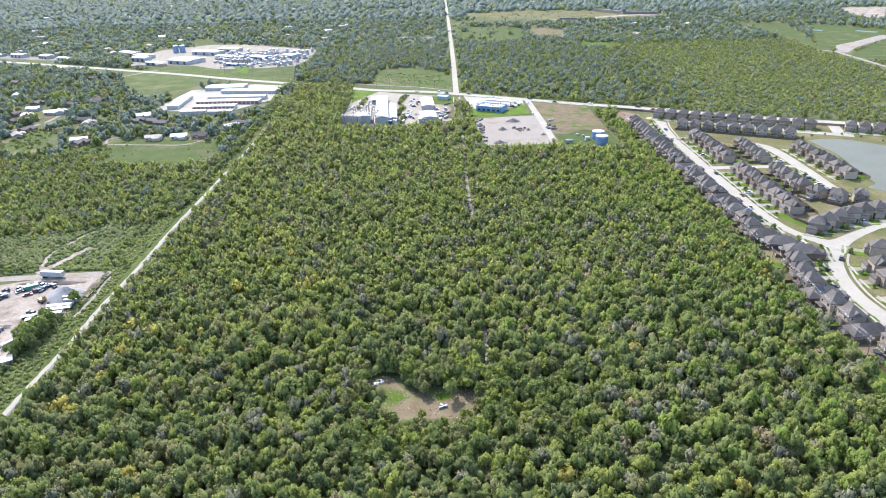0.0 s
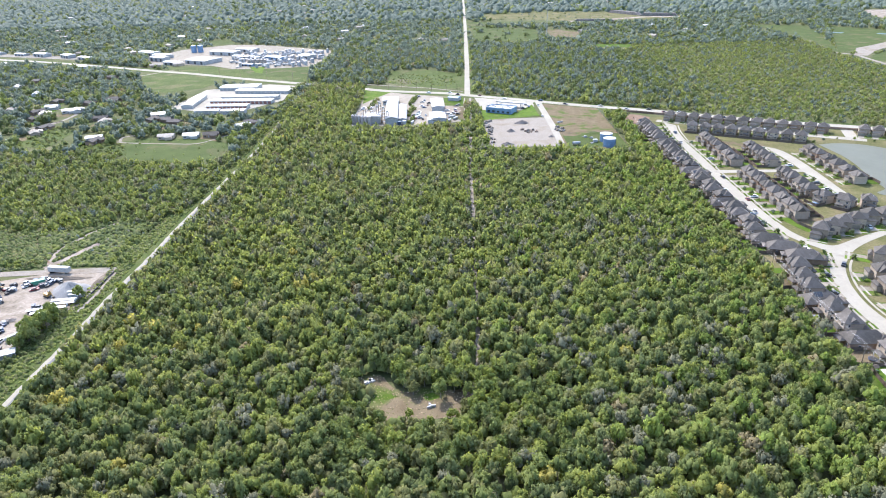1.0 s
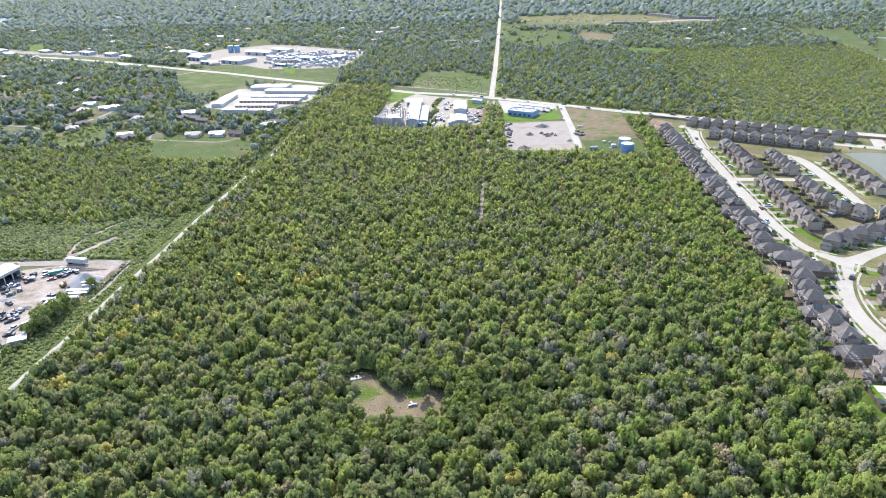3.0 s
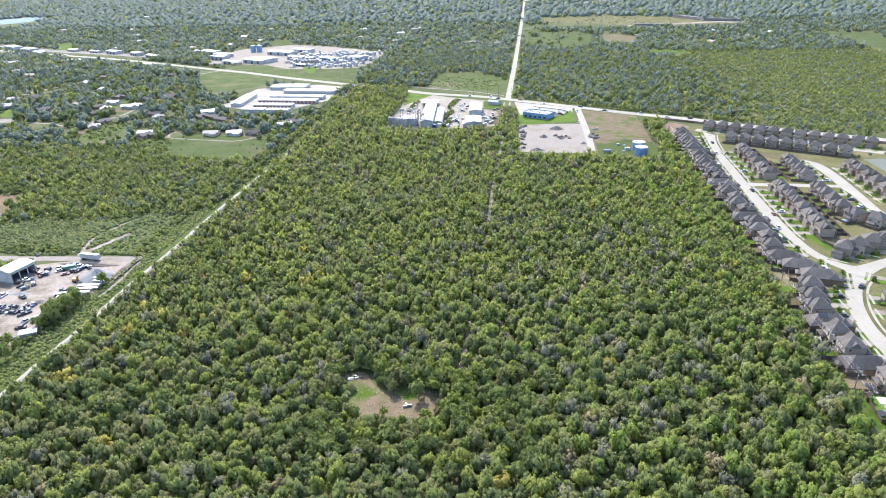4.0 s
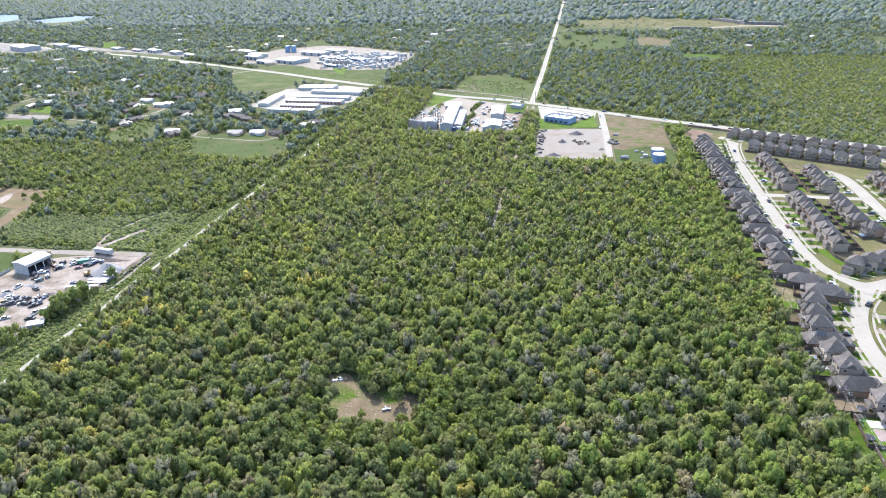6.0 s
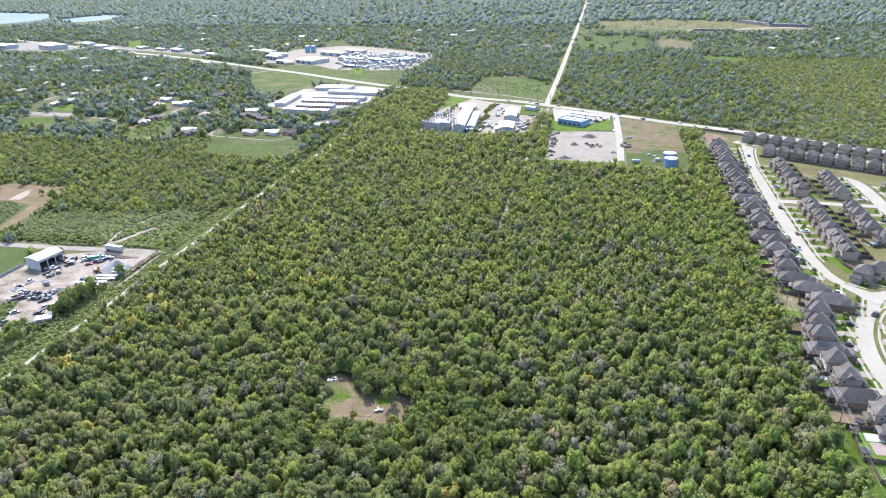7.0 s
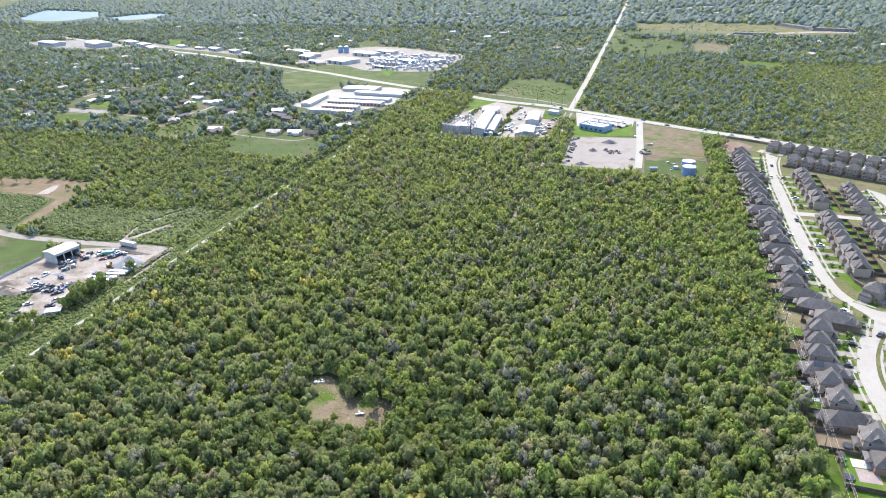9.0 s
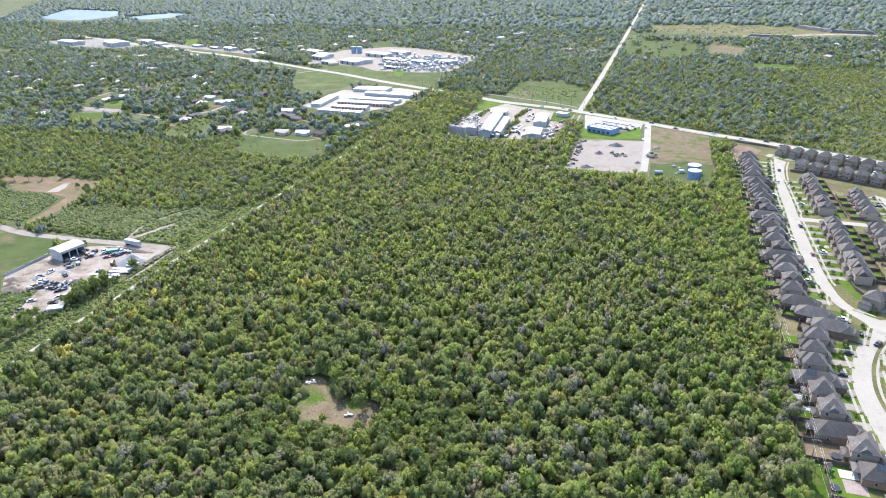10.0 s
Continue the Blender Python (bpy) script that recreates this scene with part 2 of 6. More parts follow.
# ---- building blocks ----
class Solid:
    """Collects corners and faces of one mesh."""

    def __init__(self):
        self.v, self.f = [], []

    def add(self, vs, fs):
        n = len(self.v)
        self.v.extend(vs)
        self.f.extend([tuple(i + n for i in f) for f in fs])
        return self

    def box(self, cx, cy, z0, sx, sy, sz, turn=0.0, taper=1.0):
        c, s = math.cos(radians(turn)), math.sin(radians(turn))
        vs = []
        for z, k in ((z0, 1.0), (z0 + sz, taper)):
            for x, y in ((-1, -1), (1, -1), (1, 1), (-1, 1)):
                dx, dy = x * sx / 2 * k, y * sy / 2 * k
                vs.append((cx + dx * c - dy * s, cy + dx * s + dy * c, z))
        return self.add(vs, [(3, 2, 1, 0), (4, 5, 6, 7), (0, 1, 5, 4), (1, 2, 6, 5), (2, 3, 7, 6), (3, 0, 4, 7)])

    def prism(self, poly, z0, z1):
        n = len(poly)
        area = sum(poly[i][0] * poly[(i + 1) % n][1] - poly[(i + 1) % n][0] * poly[i][1] for i in range(n))
        poly = poly if area > 0 else poly[::-1]
        vs = [(x, y, z0) for x, y in poly] + [(x, y, z1) for x, y in poly]
        return self.add(vs, [tuple(range(n, 2 * n))] + [(i, (i + 1) % n, (i + 1) % n + n, i + n) for i in range(n)])

    def cyl(self, cx, cy, z0, r0, r1, h, n=12, cap=True):
        vs = [(cx + r * math.cos(6.28319 * i / n), cy + r * math.sin(6.28319 * i / n), z) for z, r in ((z0, r0), (z0 + h, r1)) for i in range(n)]
        fs = [(i, (i + 1) % n, (i + 1) % n + n, i + n) for i in range(n)]
        return self.add(vs, fs + ([tuple(range(n, 2 * n))] if cap else []))

    def rod(self, a, b, r, n=5, r1=None):
        a, b = Vector(a), Vector(b)
        u = (b - a).orthogonal().normalized()
        w = (b - a).normalized().cross(u)
        r1 = r if r1 is None else r1
        vs = [tuple(p + (u * math.cos(6.28319 * i / n) + w * math.sin(6.28319 * i / n)) * k) for p, k in ((a, r), (b, r1)) for i in range(n)]
        return self.add(vs, [(i, (i + 1) % n, (i + 1) % n + n, i + n) for i in range(n)] + [tuple(range(n, 2 * n))])

    def tube(self, pts, r, n=4):
        """One bent wire or pipe through pts."""
        vs, fs = [], []
        for i, p in enumerate(pts):
            d = (Vector(pts[min(i + 1, len(pts) - 1)]) - Vector(pts[max(i - 1, 0)])).normalized()
            u = d.cross(Vector((0, 0, 1))).normalized()
            w = u.cross(d)
            vs += [tuple(Vector(p) + (u * math.cos(6.28319 * k / n) + w * math.sin(6.28319 * k / n)) * r) for k in range(n)]
            if i:
                fs += [((i - 1) * n + k, (i - 1) * n + (k + 1) % n, i * n + (k + 1) % n, i * n + k) for k in range(n)]
        return self.add(vs, fs)

    def hip(self, cx, cy, z, sx, sy, rise, over=0.5, gable=False, thick=0.18):
        """A hipped (or gabled) roof, ridge along the longer side, with eaves of some thickness."""
        hx, hy = sx / 2 + over, sy / 2 + over
        if hx >= hy:
            r = hx if gable else max(hx - hy, 0.3)
            ridge = [(-r, 0), (r, 0)]
            fs = [(4, 5, 9, 8), (5, 6, 9), (6, 7, 8, 9), (7, 4, 8)]
        else:
            r = hy if gable else max(hy - hx, 0.3)
            ridge = [(0, -r), (0, r)]
            fs = [(4, 5, 8), (5, 6, 9, 8), (6, 7, 9), (7, 4, 8, 9)]
        rim = [(-hx, -hy), (hx, -hy), (hx, hy), (-hx, hy)]
        vs = [(cx + x, cy + y, z) for x, y in rim] + [(cx + x, cy + y, z + thick) for x, y in rim] + [(cx + x, cy + y, z + thick + rise) for x, y in ridge]
        return self.add(vs, fs + [(3, 2, 1, 0)] + [(i, (i + 1) % 4, (i + 1) % 4 + 4, i + 4) for i in range(4)])

    def mesh(self, name, mat, smooth=False):
        me = bpy.data.meshes.new(name)
        me.from_pydata(self.v, [], self.f)
        me.materials.append(mat)
        if smooth:
            me.shade_smooth()
        me.update()
        return me


def part(name, solid, mat, parent, label="", smooth=False):
    ob = new(name, solid.mesh(name, mat, smooth))
    ob.parent = parent
    return tagged(ob, label)


def thing(name, x, y, label, category, group="", turn=0.0, z=0.0, kind=""):
    ob = new(name)
    ob.matrix_world = pose(x, y, z, 0, 0, turn)
    return tagged(ob, label, category, group, kind)


def sheet(name, poly, z, mat, label, category, thick=0.3, kind="structure"):
    ob = new(name, Solid().prism([q(*p) for p in poly], z - thick, z).mesh(name, mat))
    return tagged(ob, label, category, "", kind)


def ribbon(pts, half):
    """The outline of a strip of half-width half (plan units) along pts."""
    left, right = [], []
    for i, p in enumerate(pts):
        a, b = Vector(pts[max(i - 1, 0)]), Vector(pts[min(i + 1, len(pts) - 1)])
        d = (b - a).normalized()
        left.append((p[0] - d.y * half, p[1] + d.x * half))
        right.append((p[0] + d.y * half, p[1] - d.x * half))
    return left + right[::-1]


def curve_through(pts, n=6):
    """Catmull-Rom points through pts."""
    out = []
    for i in range(len(pts) - 1):
        p = [np.array(pts[min(max(i + k, 0), len(pts) - 1)], float) for k in (-1, 0, 1, 2)]
        for t in np.linspace(0, 1, n, endpoint=False):
            out.append(tuple(0.5 * (2 * p[1] + (p[2] - p[0]) * t + (2 * p[0] - 5 * p[1] + 4 * p[2] - p[3]) * t ** 2 + (3 * p[1] - p[0] - 3 * p[2] + p[3]) * t ** 3)))
    return out + [tuple(pts[-1])]


BARE = []                     # outlines on which no tree stands
SEEN = []                     # the same, where nothing tall stands before them either


def bare(poly, seen=False):
    BARE.append(np.array(poly, float))
    if seen:
        SEEN.append(BARE[-1])
    return poly


# ---- ground, water, roads ----
g = Solid()
edge = [-5200, -2600, -1300, -650, -300, 0, 300, 650, 1300, 2600, 5200]
n = len(edge)
g.add([(x, y + 600, 0.0) for y in edge for x in edge], [(j * n + i, j * n + i + 1, (j + 1) * n + i + 1, (j + 1) * n + i) for j in range(n - 1) for i in range(n - 1)])
tagged(new("ground", g.mesh("ground", soil)), "flat woodland floor of leaf litter and low weeds", "ground", kind="structure")

HWY = curve_through([(420, 447), (338, 491), (251, 530), (195, 560), (166, 576), (123, 596), (71, 625), (17, 654), (-6, 666), (-36, 675), (-67, 685), (-94, 700), (-144, 727), (-180, 744), (-251, 781), (-312, 816), (-376, 847), (-437, 879), (-502, 911), (-600, 957), (-717, 1001), (-900, 1080), (-1400, 1300)], 4)
ROAD = [(17.5, 650), (20, 863), (23, 1331), (25, 1929), (27, 3200)]
bare(ribbon(HWY, 7.5))
bare(ribbon([p for p in HWY if -90 < p[0] < 430], 9), True)
bare(ribbon([p for p in HWY if -700 < p[0] < -165], 9), True)
sheet("verge", ribbon(HWY, 10.5), 0.06, grass, "mown grass verge along the highway", "verge")
sheet("highway", ribbon(HWY, 4.6), 0.12, concrete, "pale concrete two-lane highway", "road")
bare(ribbon(ROAD, 6))
sheet("verge", ribbon(ROAD, 6.5), 0.07, grass, "grass verge along the straight road", "verge")
sheet("road", ribbon(ROAD, 2.8), 0.13, concrete, "long straight pale road to the horizon", "road")

# canal track on the west side, with its grassy bank
bare([(-163, 60), (-144.4, 60), (-143.4, 500), (-145, 560), (-155, 560), (-155, 500), (-158, 300)], True)
sheet("canal_bank", bare([(-163, 60), (-142.4, 60), (-141.0, 500), (-142, 610), (-155, 610), (-155, 500), (-158, 300)]), 0.05, grass, "weedy green bank beside the track", "bank")
TRACK = curve_through([(-145, 60), (-144.4, 120), (-144, 180), (-143.6, 215), (-144.2, 250), (-143.6, 290), (-144.2, 335), (-142.6, 420), (-142.4, 500), (-145, 600)], 6)


def rough_ribbon(pts, half, seed, vary=0.45):
    """A strip whose edges wander."""
    fine = curve_through(pts, 3)
    n = len(fine)
    strip = ribbon(fine, 1.0)
    out = []
    for k, p in enumerate(strip):
        c = fine[k] if k < n else fine[2 * n - 1 - k]
        w = half * (1 + vary * 2 * noise.noise(Vector((k * 0.9, seed, 0.5))))
        out.append((c[0] + (p[0] - c[0]) * w, c[1] + (p[1] - c[1]) * w))
    return out


sheet("wet_verge", rough_ribbon([(x + 1.0, y) for x, y in TRACK], 0.9, 4.0), 0.09, asphalt, "uneven grey strip beside the track", "track")
sheet("dirt_track", rough_ribbon(TRACK, 0.95, 1.0, 0.3), 0.12, concrete, "narrow pale dirt track along the canal", "track")
WOODPATH = curve_through([(12, 172), (14, 196), (15, 227), (15, 279), (16, 320), (16, 382), (17, 468), (19, 560), (20, 640)], 5)
bare(ribbon(WOODPATH, 0.85))
bare(ribbon([(15.6, 332), (16.2, 366), (16.6, 398)], 1.7), True)
bare(ribbon([(13.6, 190), (14.4, 214), (15, 236)], 1.4))
bare([(12, 318), (18, 318), (18, 326), (12, 326)])
bare([(-38, 314), (-28, 314), (-28, 326), (-38, 326)])
sheet("footpath", ribbon(WOODPATH, 0.95), 0.09, pale_gravel, "narrow sandy path through the wood", "path")
CLEAR = curve_through([(-23, 174), (-19, 165.5), (-13, 164.5), (-6, 165.5), (3, 165.5), (8.5, 168), (12, 178), (11, 181), (5, 180), (-3, 182), (-9, 179), (-15, 182), (-20, 189), (-27, 187.5), (-25, 182), (-21, 178), (-23, 174)], 3)
sheet("clearing", bare(CLEAR), 0.06, dry_lawn, "dry grass clearing in the wood", "clearing")
sheet("bare_patch", bare(curve_through([(25.5, 228), (28.5, 231.5), (31.5, 229), (30, 225.5), (25.5, 228)], 3)), 0.06, red_soil, "reddish bare patch between the trees", "ground")

# fields and lots
LOTS = [
    ("work_yard", [(-154, 274), (-183, 273), (-203, 266), (-214, 250), (-216, 224), (-206, 214), (-186, 216), (-176, 192), (-163, 196), (-160, 208), (-158, 222), (-154, 233)], 0.10, dirt, "sandy yard with tyre marks"),
    ("sports_field", [(-300, 262), (-262, 270), (-230, 268), (-216, 251), (-216, 225), (-240, 210), (-300, 215)], 0.09, field_grass, "mown green field beside the yard"),
    ("yard_road", ribbon(curve_through([(-330, 290), (-265, 273), (-228, 272), (-186, 274), (-154, 276)], 4), 2.6), 0.14, pale_gravel, "pale gravel road to the yard"),
    ("scrub_meadow", [(-188, 278), (-208, 300), (-206, 318), (-180, 336), (-160, 330), (-158, 280)], 0.06, grass, "weedy scrub meadow"),
    ("brown_field", [(-331, 333), (-367, 352), (-360, 358), (-343, 362), (-315, 364), (-286, 363), (-276, 346), (-270, 322), (-262, 284), (-268, 284), (-273, 300), (-282, 328), (-300, 333)], 0.07, mown_brown, "brown mown clearing"),
    ("field_track", [(-305, 334), (-307, 345), (-308, 355), (-305, 357), (-303, 351), (-299, 345), (-297, 336)], 0.10, dirt, "pale worn patch in the brown clearing"),
    ("green_corner", [(-345, 290), (-345, 336), (-331, 331), (-300, 331), (-284, 326), (-275, 298), (-270, 284), (-300, 286)], 0.065, grass, "rough green corner beside the clearing"),
    ("green_meadow", [(-285, 490), (-245, 515), (-200, 512), (-166, 494), (-158, 458), (-191, 446), (-242, 462)], 0.07, field_grass, "green meadow with worn patches"),
    ("mill_lot", [(-84, 690), (-83, 560), (-82, 540), (-30, 538), (14, 548), (15, 640), (-40, 664)], 0.09, drive_concrete, "pale concrete mill lot"),
    ("mill_lawn", [(-88, 690), (-82, 625), (-70, 655), (-60, 676)], 0.13, lawn, "lawn in front of the mill"),
    ("corner_lawn", [(-6, 646), (-4, 610), (13, 606), (14, 642)], 0.13, lawn, "corner lawn at the junction"),
    ("brown_corner", [(0, 604), (0, 560), (14, 552), (14, 604)], 0.13, dry_lawn, "worn brown strip by the path"),
    ("fuel_lot", [(24, 642), (78, 616), (76, 585), (30, 588)], 0.09, concrete, "pale concrete forecourt"),
    ("fuel_lawn", [(28, 590), (60, 575), (76, 606), (78, 562), (30, 550)], 0.12, lawn, "green lawn behind the shop"),
    ("gravel_lot", [(30, 554), (82, 556), (83, 468), (30, 470)], 0.10, pale_gravel, "pale gravel storage lot"),
    ("drive", [(79.5, 622), (85, 620), (87, 528), (86.5, 474), (81.5, 474), (81.5, 531)], 0.15, concrete, "straight concrete drive"),
    ("brown_lot", [(85.5, 608), (131, 585), (131, 462), (87, 460)], 0.08, dry_lawn, "worn brown and green grass lot"),
    ("storage_lot", [(-268, 625), (-240, 612), (-192, 606), (-164, 650), (-168, 724), (-200, 736), (-262, 712)], 0.09, concrete, "concrete lot of the storage units"),
    ("roadside_meadow", [(-378, 818), (-352, 848), (-260, 768), (-270, 723), (-303, 702), (-341, 732)], 0.07, grass, "rough grass meadow by the highway"),
    ("compound_lot", [(-432, 957), (-410, 1034), (-349, 1078), (-296, 1068), (-172, 988), (-170, 884), (-180, 851), (-212, 843), (-275, 845), (-311, 875), (-400, 900)], 0.09, drive_concrete, "pale lot of the industrial compound"),
    ("compound_lawn", [(-262, 836), (-179, 846), (-161, 768), (-239, 796)], 0.10, field_grass, "green strip before the compound"),
    ("compound_lawn", [(-257, 857), (-237, 859), (-227, 807), (-237, 815)], 0.12, lawn, "bright green lawn of the compound"),
    ("rail_verge", [(-392, 872), (-308, 868), (-262, 838), (-239, 797), (-157, 765), (-157, 746), (-254, 788), (-369, 860)], 0.075, grass, "rough grass strip beside the highway"),
    ("meadow", [(-69, 730), (-70, 800), (-38, 811), (10, 773), (12, 690), (-2, 682), (-37, 699)], 0.07, grass, "rough meadow by the junction"),
    ("far_meadow", [(30, 1262), (141, 1174), (136, 1056), (103, 1024), (39, 1049)], 0.08, field_grass, "far pasture with single trees"),
    ("far_meadow", [(27, 1322), (205, 1298), (225, 1282), (30, 1292)], 0.08, field_grass, "far green strip before the earth works"),
    ("brown_scrub", [(160, 1189), (206, 1135), (198, 1060), (152, 1069)], 0.08, dry_lawn, "far patch of brown scrub"),
    ("mine_cut", ribbon(curve_through([(215, 1288), (300, 1305), (360, 1330), (430, 1318)], 4), 9), 0.11, dirt, "pale raw floor of the earth works"),
    ("mine_bench", [(57, 1440), (178, 1483), (318, 1438), (424, 1316), (348, 1289), (223, 1295), (149, 1339), (68, 1357)], 0.09, bank_grass, "far bare earth works"),
    ("far_earthwork", ribbon(curve_through([(140, 1800), (230, 1890), (344, 1925), (450, 1915), (512, 1850)], 4), 14), 0.09, dirt, "far pale earth works"),
    ("school_lot", [(-1090, 1070), (-963, 1130), (-820, 1040), (-830, 1000), (-960, 1010)], 0.09, worn_concrete, "far pale parking lot"),
    ("yard_grass", [(-217, 223), (-206, 213), (-187, 214), (-178, 193), (-216, 188)], 0.08, field_grass, "rough green grass beside the yard"),
    ("dirt_cut", ribbon(curve_through([(-188, 277), (-193.5, 294), (-193, 308), (-186, 327), (-180, 336)], 4), 1.3), 0.12, dirt, "pale dirt track through the scrub"),
    ("dirt_cut", ribbon(curve_through([(-189, 278), (-184, 290), (-177, 307)], 4), 2.6), 0.13, dirt, "worn sandy track through the scrub"),
    ("dirt_cut", ribbon(curve_through([(-191, 284), (-199, 294), (-206, 302), (-216, 316)], 4), 0.5), 0.125, red_soil, "narrow dirt path into the scrub"),
    ("weed_field", [(-256, 282), (-264, 312), (-240, 326), (-214, 324), (-206, 322), (-200, 302), (-190, 279), (-213, 275)], 0.055, grass, "field of tall pale weeds"),
    ("frontage_road", ribbon([(-92, 722), (-54, 706), (-21, 693), (13, 672)], 1.3), 0.14, pale_gravel, "narrow pale frontage road"),
    ("far_clearing", [(502, 1166), (570, 1130), (541, 1017), (483, 857), (503, 974)], 0.08, field_grass, "far open pasture strip"),
    ("far_site", [(603, 1121), (671, 1027), (634, 968), (534, 887), (482, 857)], 0.09, field_grass, "far grassy building site"),
    ("far_site", [(480, 803), (602, 916), (640, 960), (620, 860), (515, 775)], 0.09, field_grass, "far grassy building site"),
    ("far_site_road", ribbon(curve_through([(475, 859), (491, 836), (490, 809), (487, 730), (484, 660)], 4), 2.6), 0.13, pale_gravel, "far pale site road"),
    ("far_site_road", [(490, 836), (520, 888), (553, 910), (629, 969), (640, 960), (615, 936), (533, 866), (500, 826)], 0.14, pale_gravel, "far sandy building site"),
    ("far_earthwork", [(784, 1350), (869, 1346), (757, 1166), (735, 1180), (750, 1268)], 0.09, dirt, "far pale earth works"),
    ("far_shed_lot", [(200, 985), (255, 975), (245, 945), (205, 955)], 0.08, lawn, "far green paddock"),
    ("far_field", [(-799, 1134), (-767, 1135), (-712, 1058), (-742, 1057)], 0.08, lawn, "far green field among trees"),
    ("far_field", [(-409, 1127), (-377, 1152), (-344, 1090), (-377, 1085)], 0.08, field_grass, "far green field behind the compound"),
    ("far_field", ribbon([(-430, 1420), (-380, 1440), (-330, 1445)], 7), 0.08, dry_lawn, "far brown clearing"),
    ("far_field", [(-238, 1650), (-137, 1617), (-42, 1560), (-48, 1585), (-137, 1640)], 0.08, field_grass, "far narrow pasture"),
    ("car_park", [(-506, 572), (-449, 569), (-438, 556), (-488, 554)], 0.09, worn_concrete, "pale paved lot among the trees"),
    ("suburb_lawn", [(-478, 523), (-432, 530), (-457, 550), (-485, 544)], 0.07, lawn, "green lawn before the old houses"),
    ("suburb_lawn", [(-491, 585), (-480, 610), (-457, 579)], 0.07, lawn, "green lawn before the old houses"),
    ("suburb_lawn", [(-345, 499), (-338, 560), (-316, 547), (-312, 494)], 0.07, grass, "weedy strip of green meadow"),
    ("roadside_lot", ribbon(curve_through([(-530, 968), (-640, 1010), (-760, 1050), (-900, 1125)], 4), 11), 0.075, worn_concrete, "pale roadside parking lots"),
    ("pond_bank", [(248, 470), (282, 474), (330, 455), (340, 400), (330, 320), (236, 322), (236, 350), (250, 362), (252, 400), (250, 440)], 0.07, bank_grass, "dry grass bank round the pond"),
]
CUTS = []                     # tracks that no weed covers
for nm, poly, z, mat, lab in LOTS:
    sheet(nm, bare(poly, True), z, mat, lab, "ground")
    if nm == "dirt_cut":
        CUTS.append(np.array(poly, float))
LAKES = [[(-1585, 1524), (-1778, 1818), (-1500, 1752), (-1391, 1607), (-1404, 1480)], [(-1329, 1558), (-1282, 1693), (-1170, 1657), (-1202, 1514)]]
for lk in LAKES:
    bare(lk, True)
    bare([(x * 0.93, y * 0.93) for x, y in lk])
    sheet("lake", curve_through(lk + lk[:1], 4), 0.12, lake_mat, "far pale blue lake", "lake")
for line in ([(550, 1058), (580, 1034)], [(622, 1020), (640, 998)]):
    sheet("pond", ribbon(line, 6), 0.13, lake_mat, "far small pale pond", "pond")
POND = [(262, 458), (276, 460), (293, 454), (312, 430), (320, 400), (318, 352), (275, 342), (247, 357), (255, 366), (256, 381), (261, 403), (264, 425), (263, 447)]
sheet("pond", curve_through(POND + POND[:1], 4), 0.14, water_mat, "grey-green retention pond", "pond")

# the housing estate: lots, streets, kerbs
ESTATE = bare([(142.4, 100), (143.2, 540), (176, 550), (345, 472), (345, 100)])
sheet("estate_ground", ESTATE, 0.05, bank_grass, "estate ground of rough grass and soil", "ground")
sheet("south_lawn", bare([(140.0, 140), (140.9, 176), (141.2, 206), (146, 206), (151, 190), (154, 140)]), 0.09, lawn, "long green lawn behind the last houses", "lawn")
STREET_W = [(174, 530), (171, 500), (167.5, 455), (166.8, 420), (165.6, 385), (165.4, 360), (165.6, 339), (167, 320), (169.6, 304), (173.5, 294), (179.6, 284), (179, 276), (172, 264), (168, 252), (165, 238), (164.6, 224), (166, 205), (168, 190), (172, 160), (176, 130)]
STREET_E = [(181, 520), (177, 500), (174, 465), (173, 430), (172.2, 400), (172, 365), (172, 335), (173, 318), (174.6, 306), (178.6, 296), (184, 290), (189, 290), (203, 298), (222, 307), (240, 309)]
STREET_S = [(240, 299), (223, 302), (210, 296), (197, 287), (189, 279), (181, 268), (176, 257), (172.6, 245), (171, 230), (173, 210), (175, 188), (180, 160), (184, 130)]
sheet("bare_lot", [(187, 484), (203, 475), (222, 466), (226, 458), (214, 452), (200, 462), (196, 470)], 0.10, dry_lawn, "brown vacant lot behind the houses", "ground")
sheet("bare_lot", [(143.6, 528), (143.6, 563), (160, 558), (168, 548), (160, 530)], 0.11, red_soil, "reddish bare soil at the end of the row", "ground")
sheet("corner_garden", [(175.6, 325), (178.6, 315), (182, 306), (187, 300.5), (190, 303), (184.5, 313), (181, 325)], 0.12, lawn, "green corner lawn along the pavement", "lawn")
sheet("bare_lot", [(182.5, 317), (188, 324), (199, 323), (190, 309), (186, 307)], 0.115, dry_lawn, "worn brown back garden", "ground")
sheet("tank_lawn", [(88, 461), (130.5, 463), (130.5, 500), (112, 506), (96, 494), (88, 497)], 0.12, field_grass, "green lawn round the tanks", "lawn")
streets = [curve_through(STREET_W, 4) + curve_through(STREET_S[::-1], 4) + curve_through(STREET_E[::-1], 4),
           [(172, 406), (226, 404), (226, 399), (172, 400)],
           ribbon(curve_through([(220, 454), (227, 444), (228.5, 420), (227.5, 390), (226, 362), (228, 345)], 4), 3.9),
           ribbon([(170, 536), (212, 514), (263, 484), (300, 466)], 3.8),
           [(288, 470), (300, 505), (307, 502), (296, 466)]]
for i, poly in enumerate(streets):
    sheet("street", poly, 0.13 + i * 0.006, concrete, "pale concrete residential street", "street")

for line in ([(x + 2.0, y) for x, y in STREET_S[4:]], [(x + 1.6, y) for x, y in STREET_E[:8]]):
    sheet("pavement", ribbon(curve_through(line, 4), 0.5), 0.16, concrete, "pale pavement along the street", "pavement")


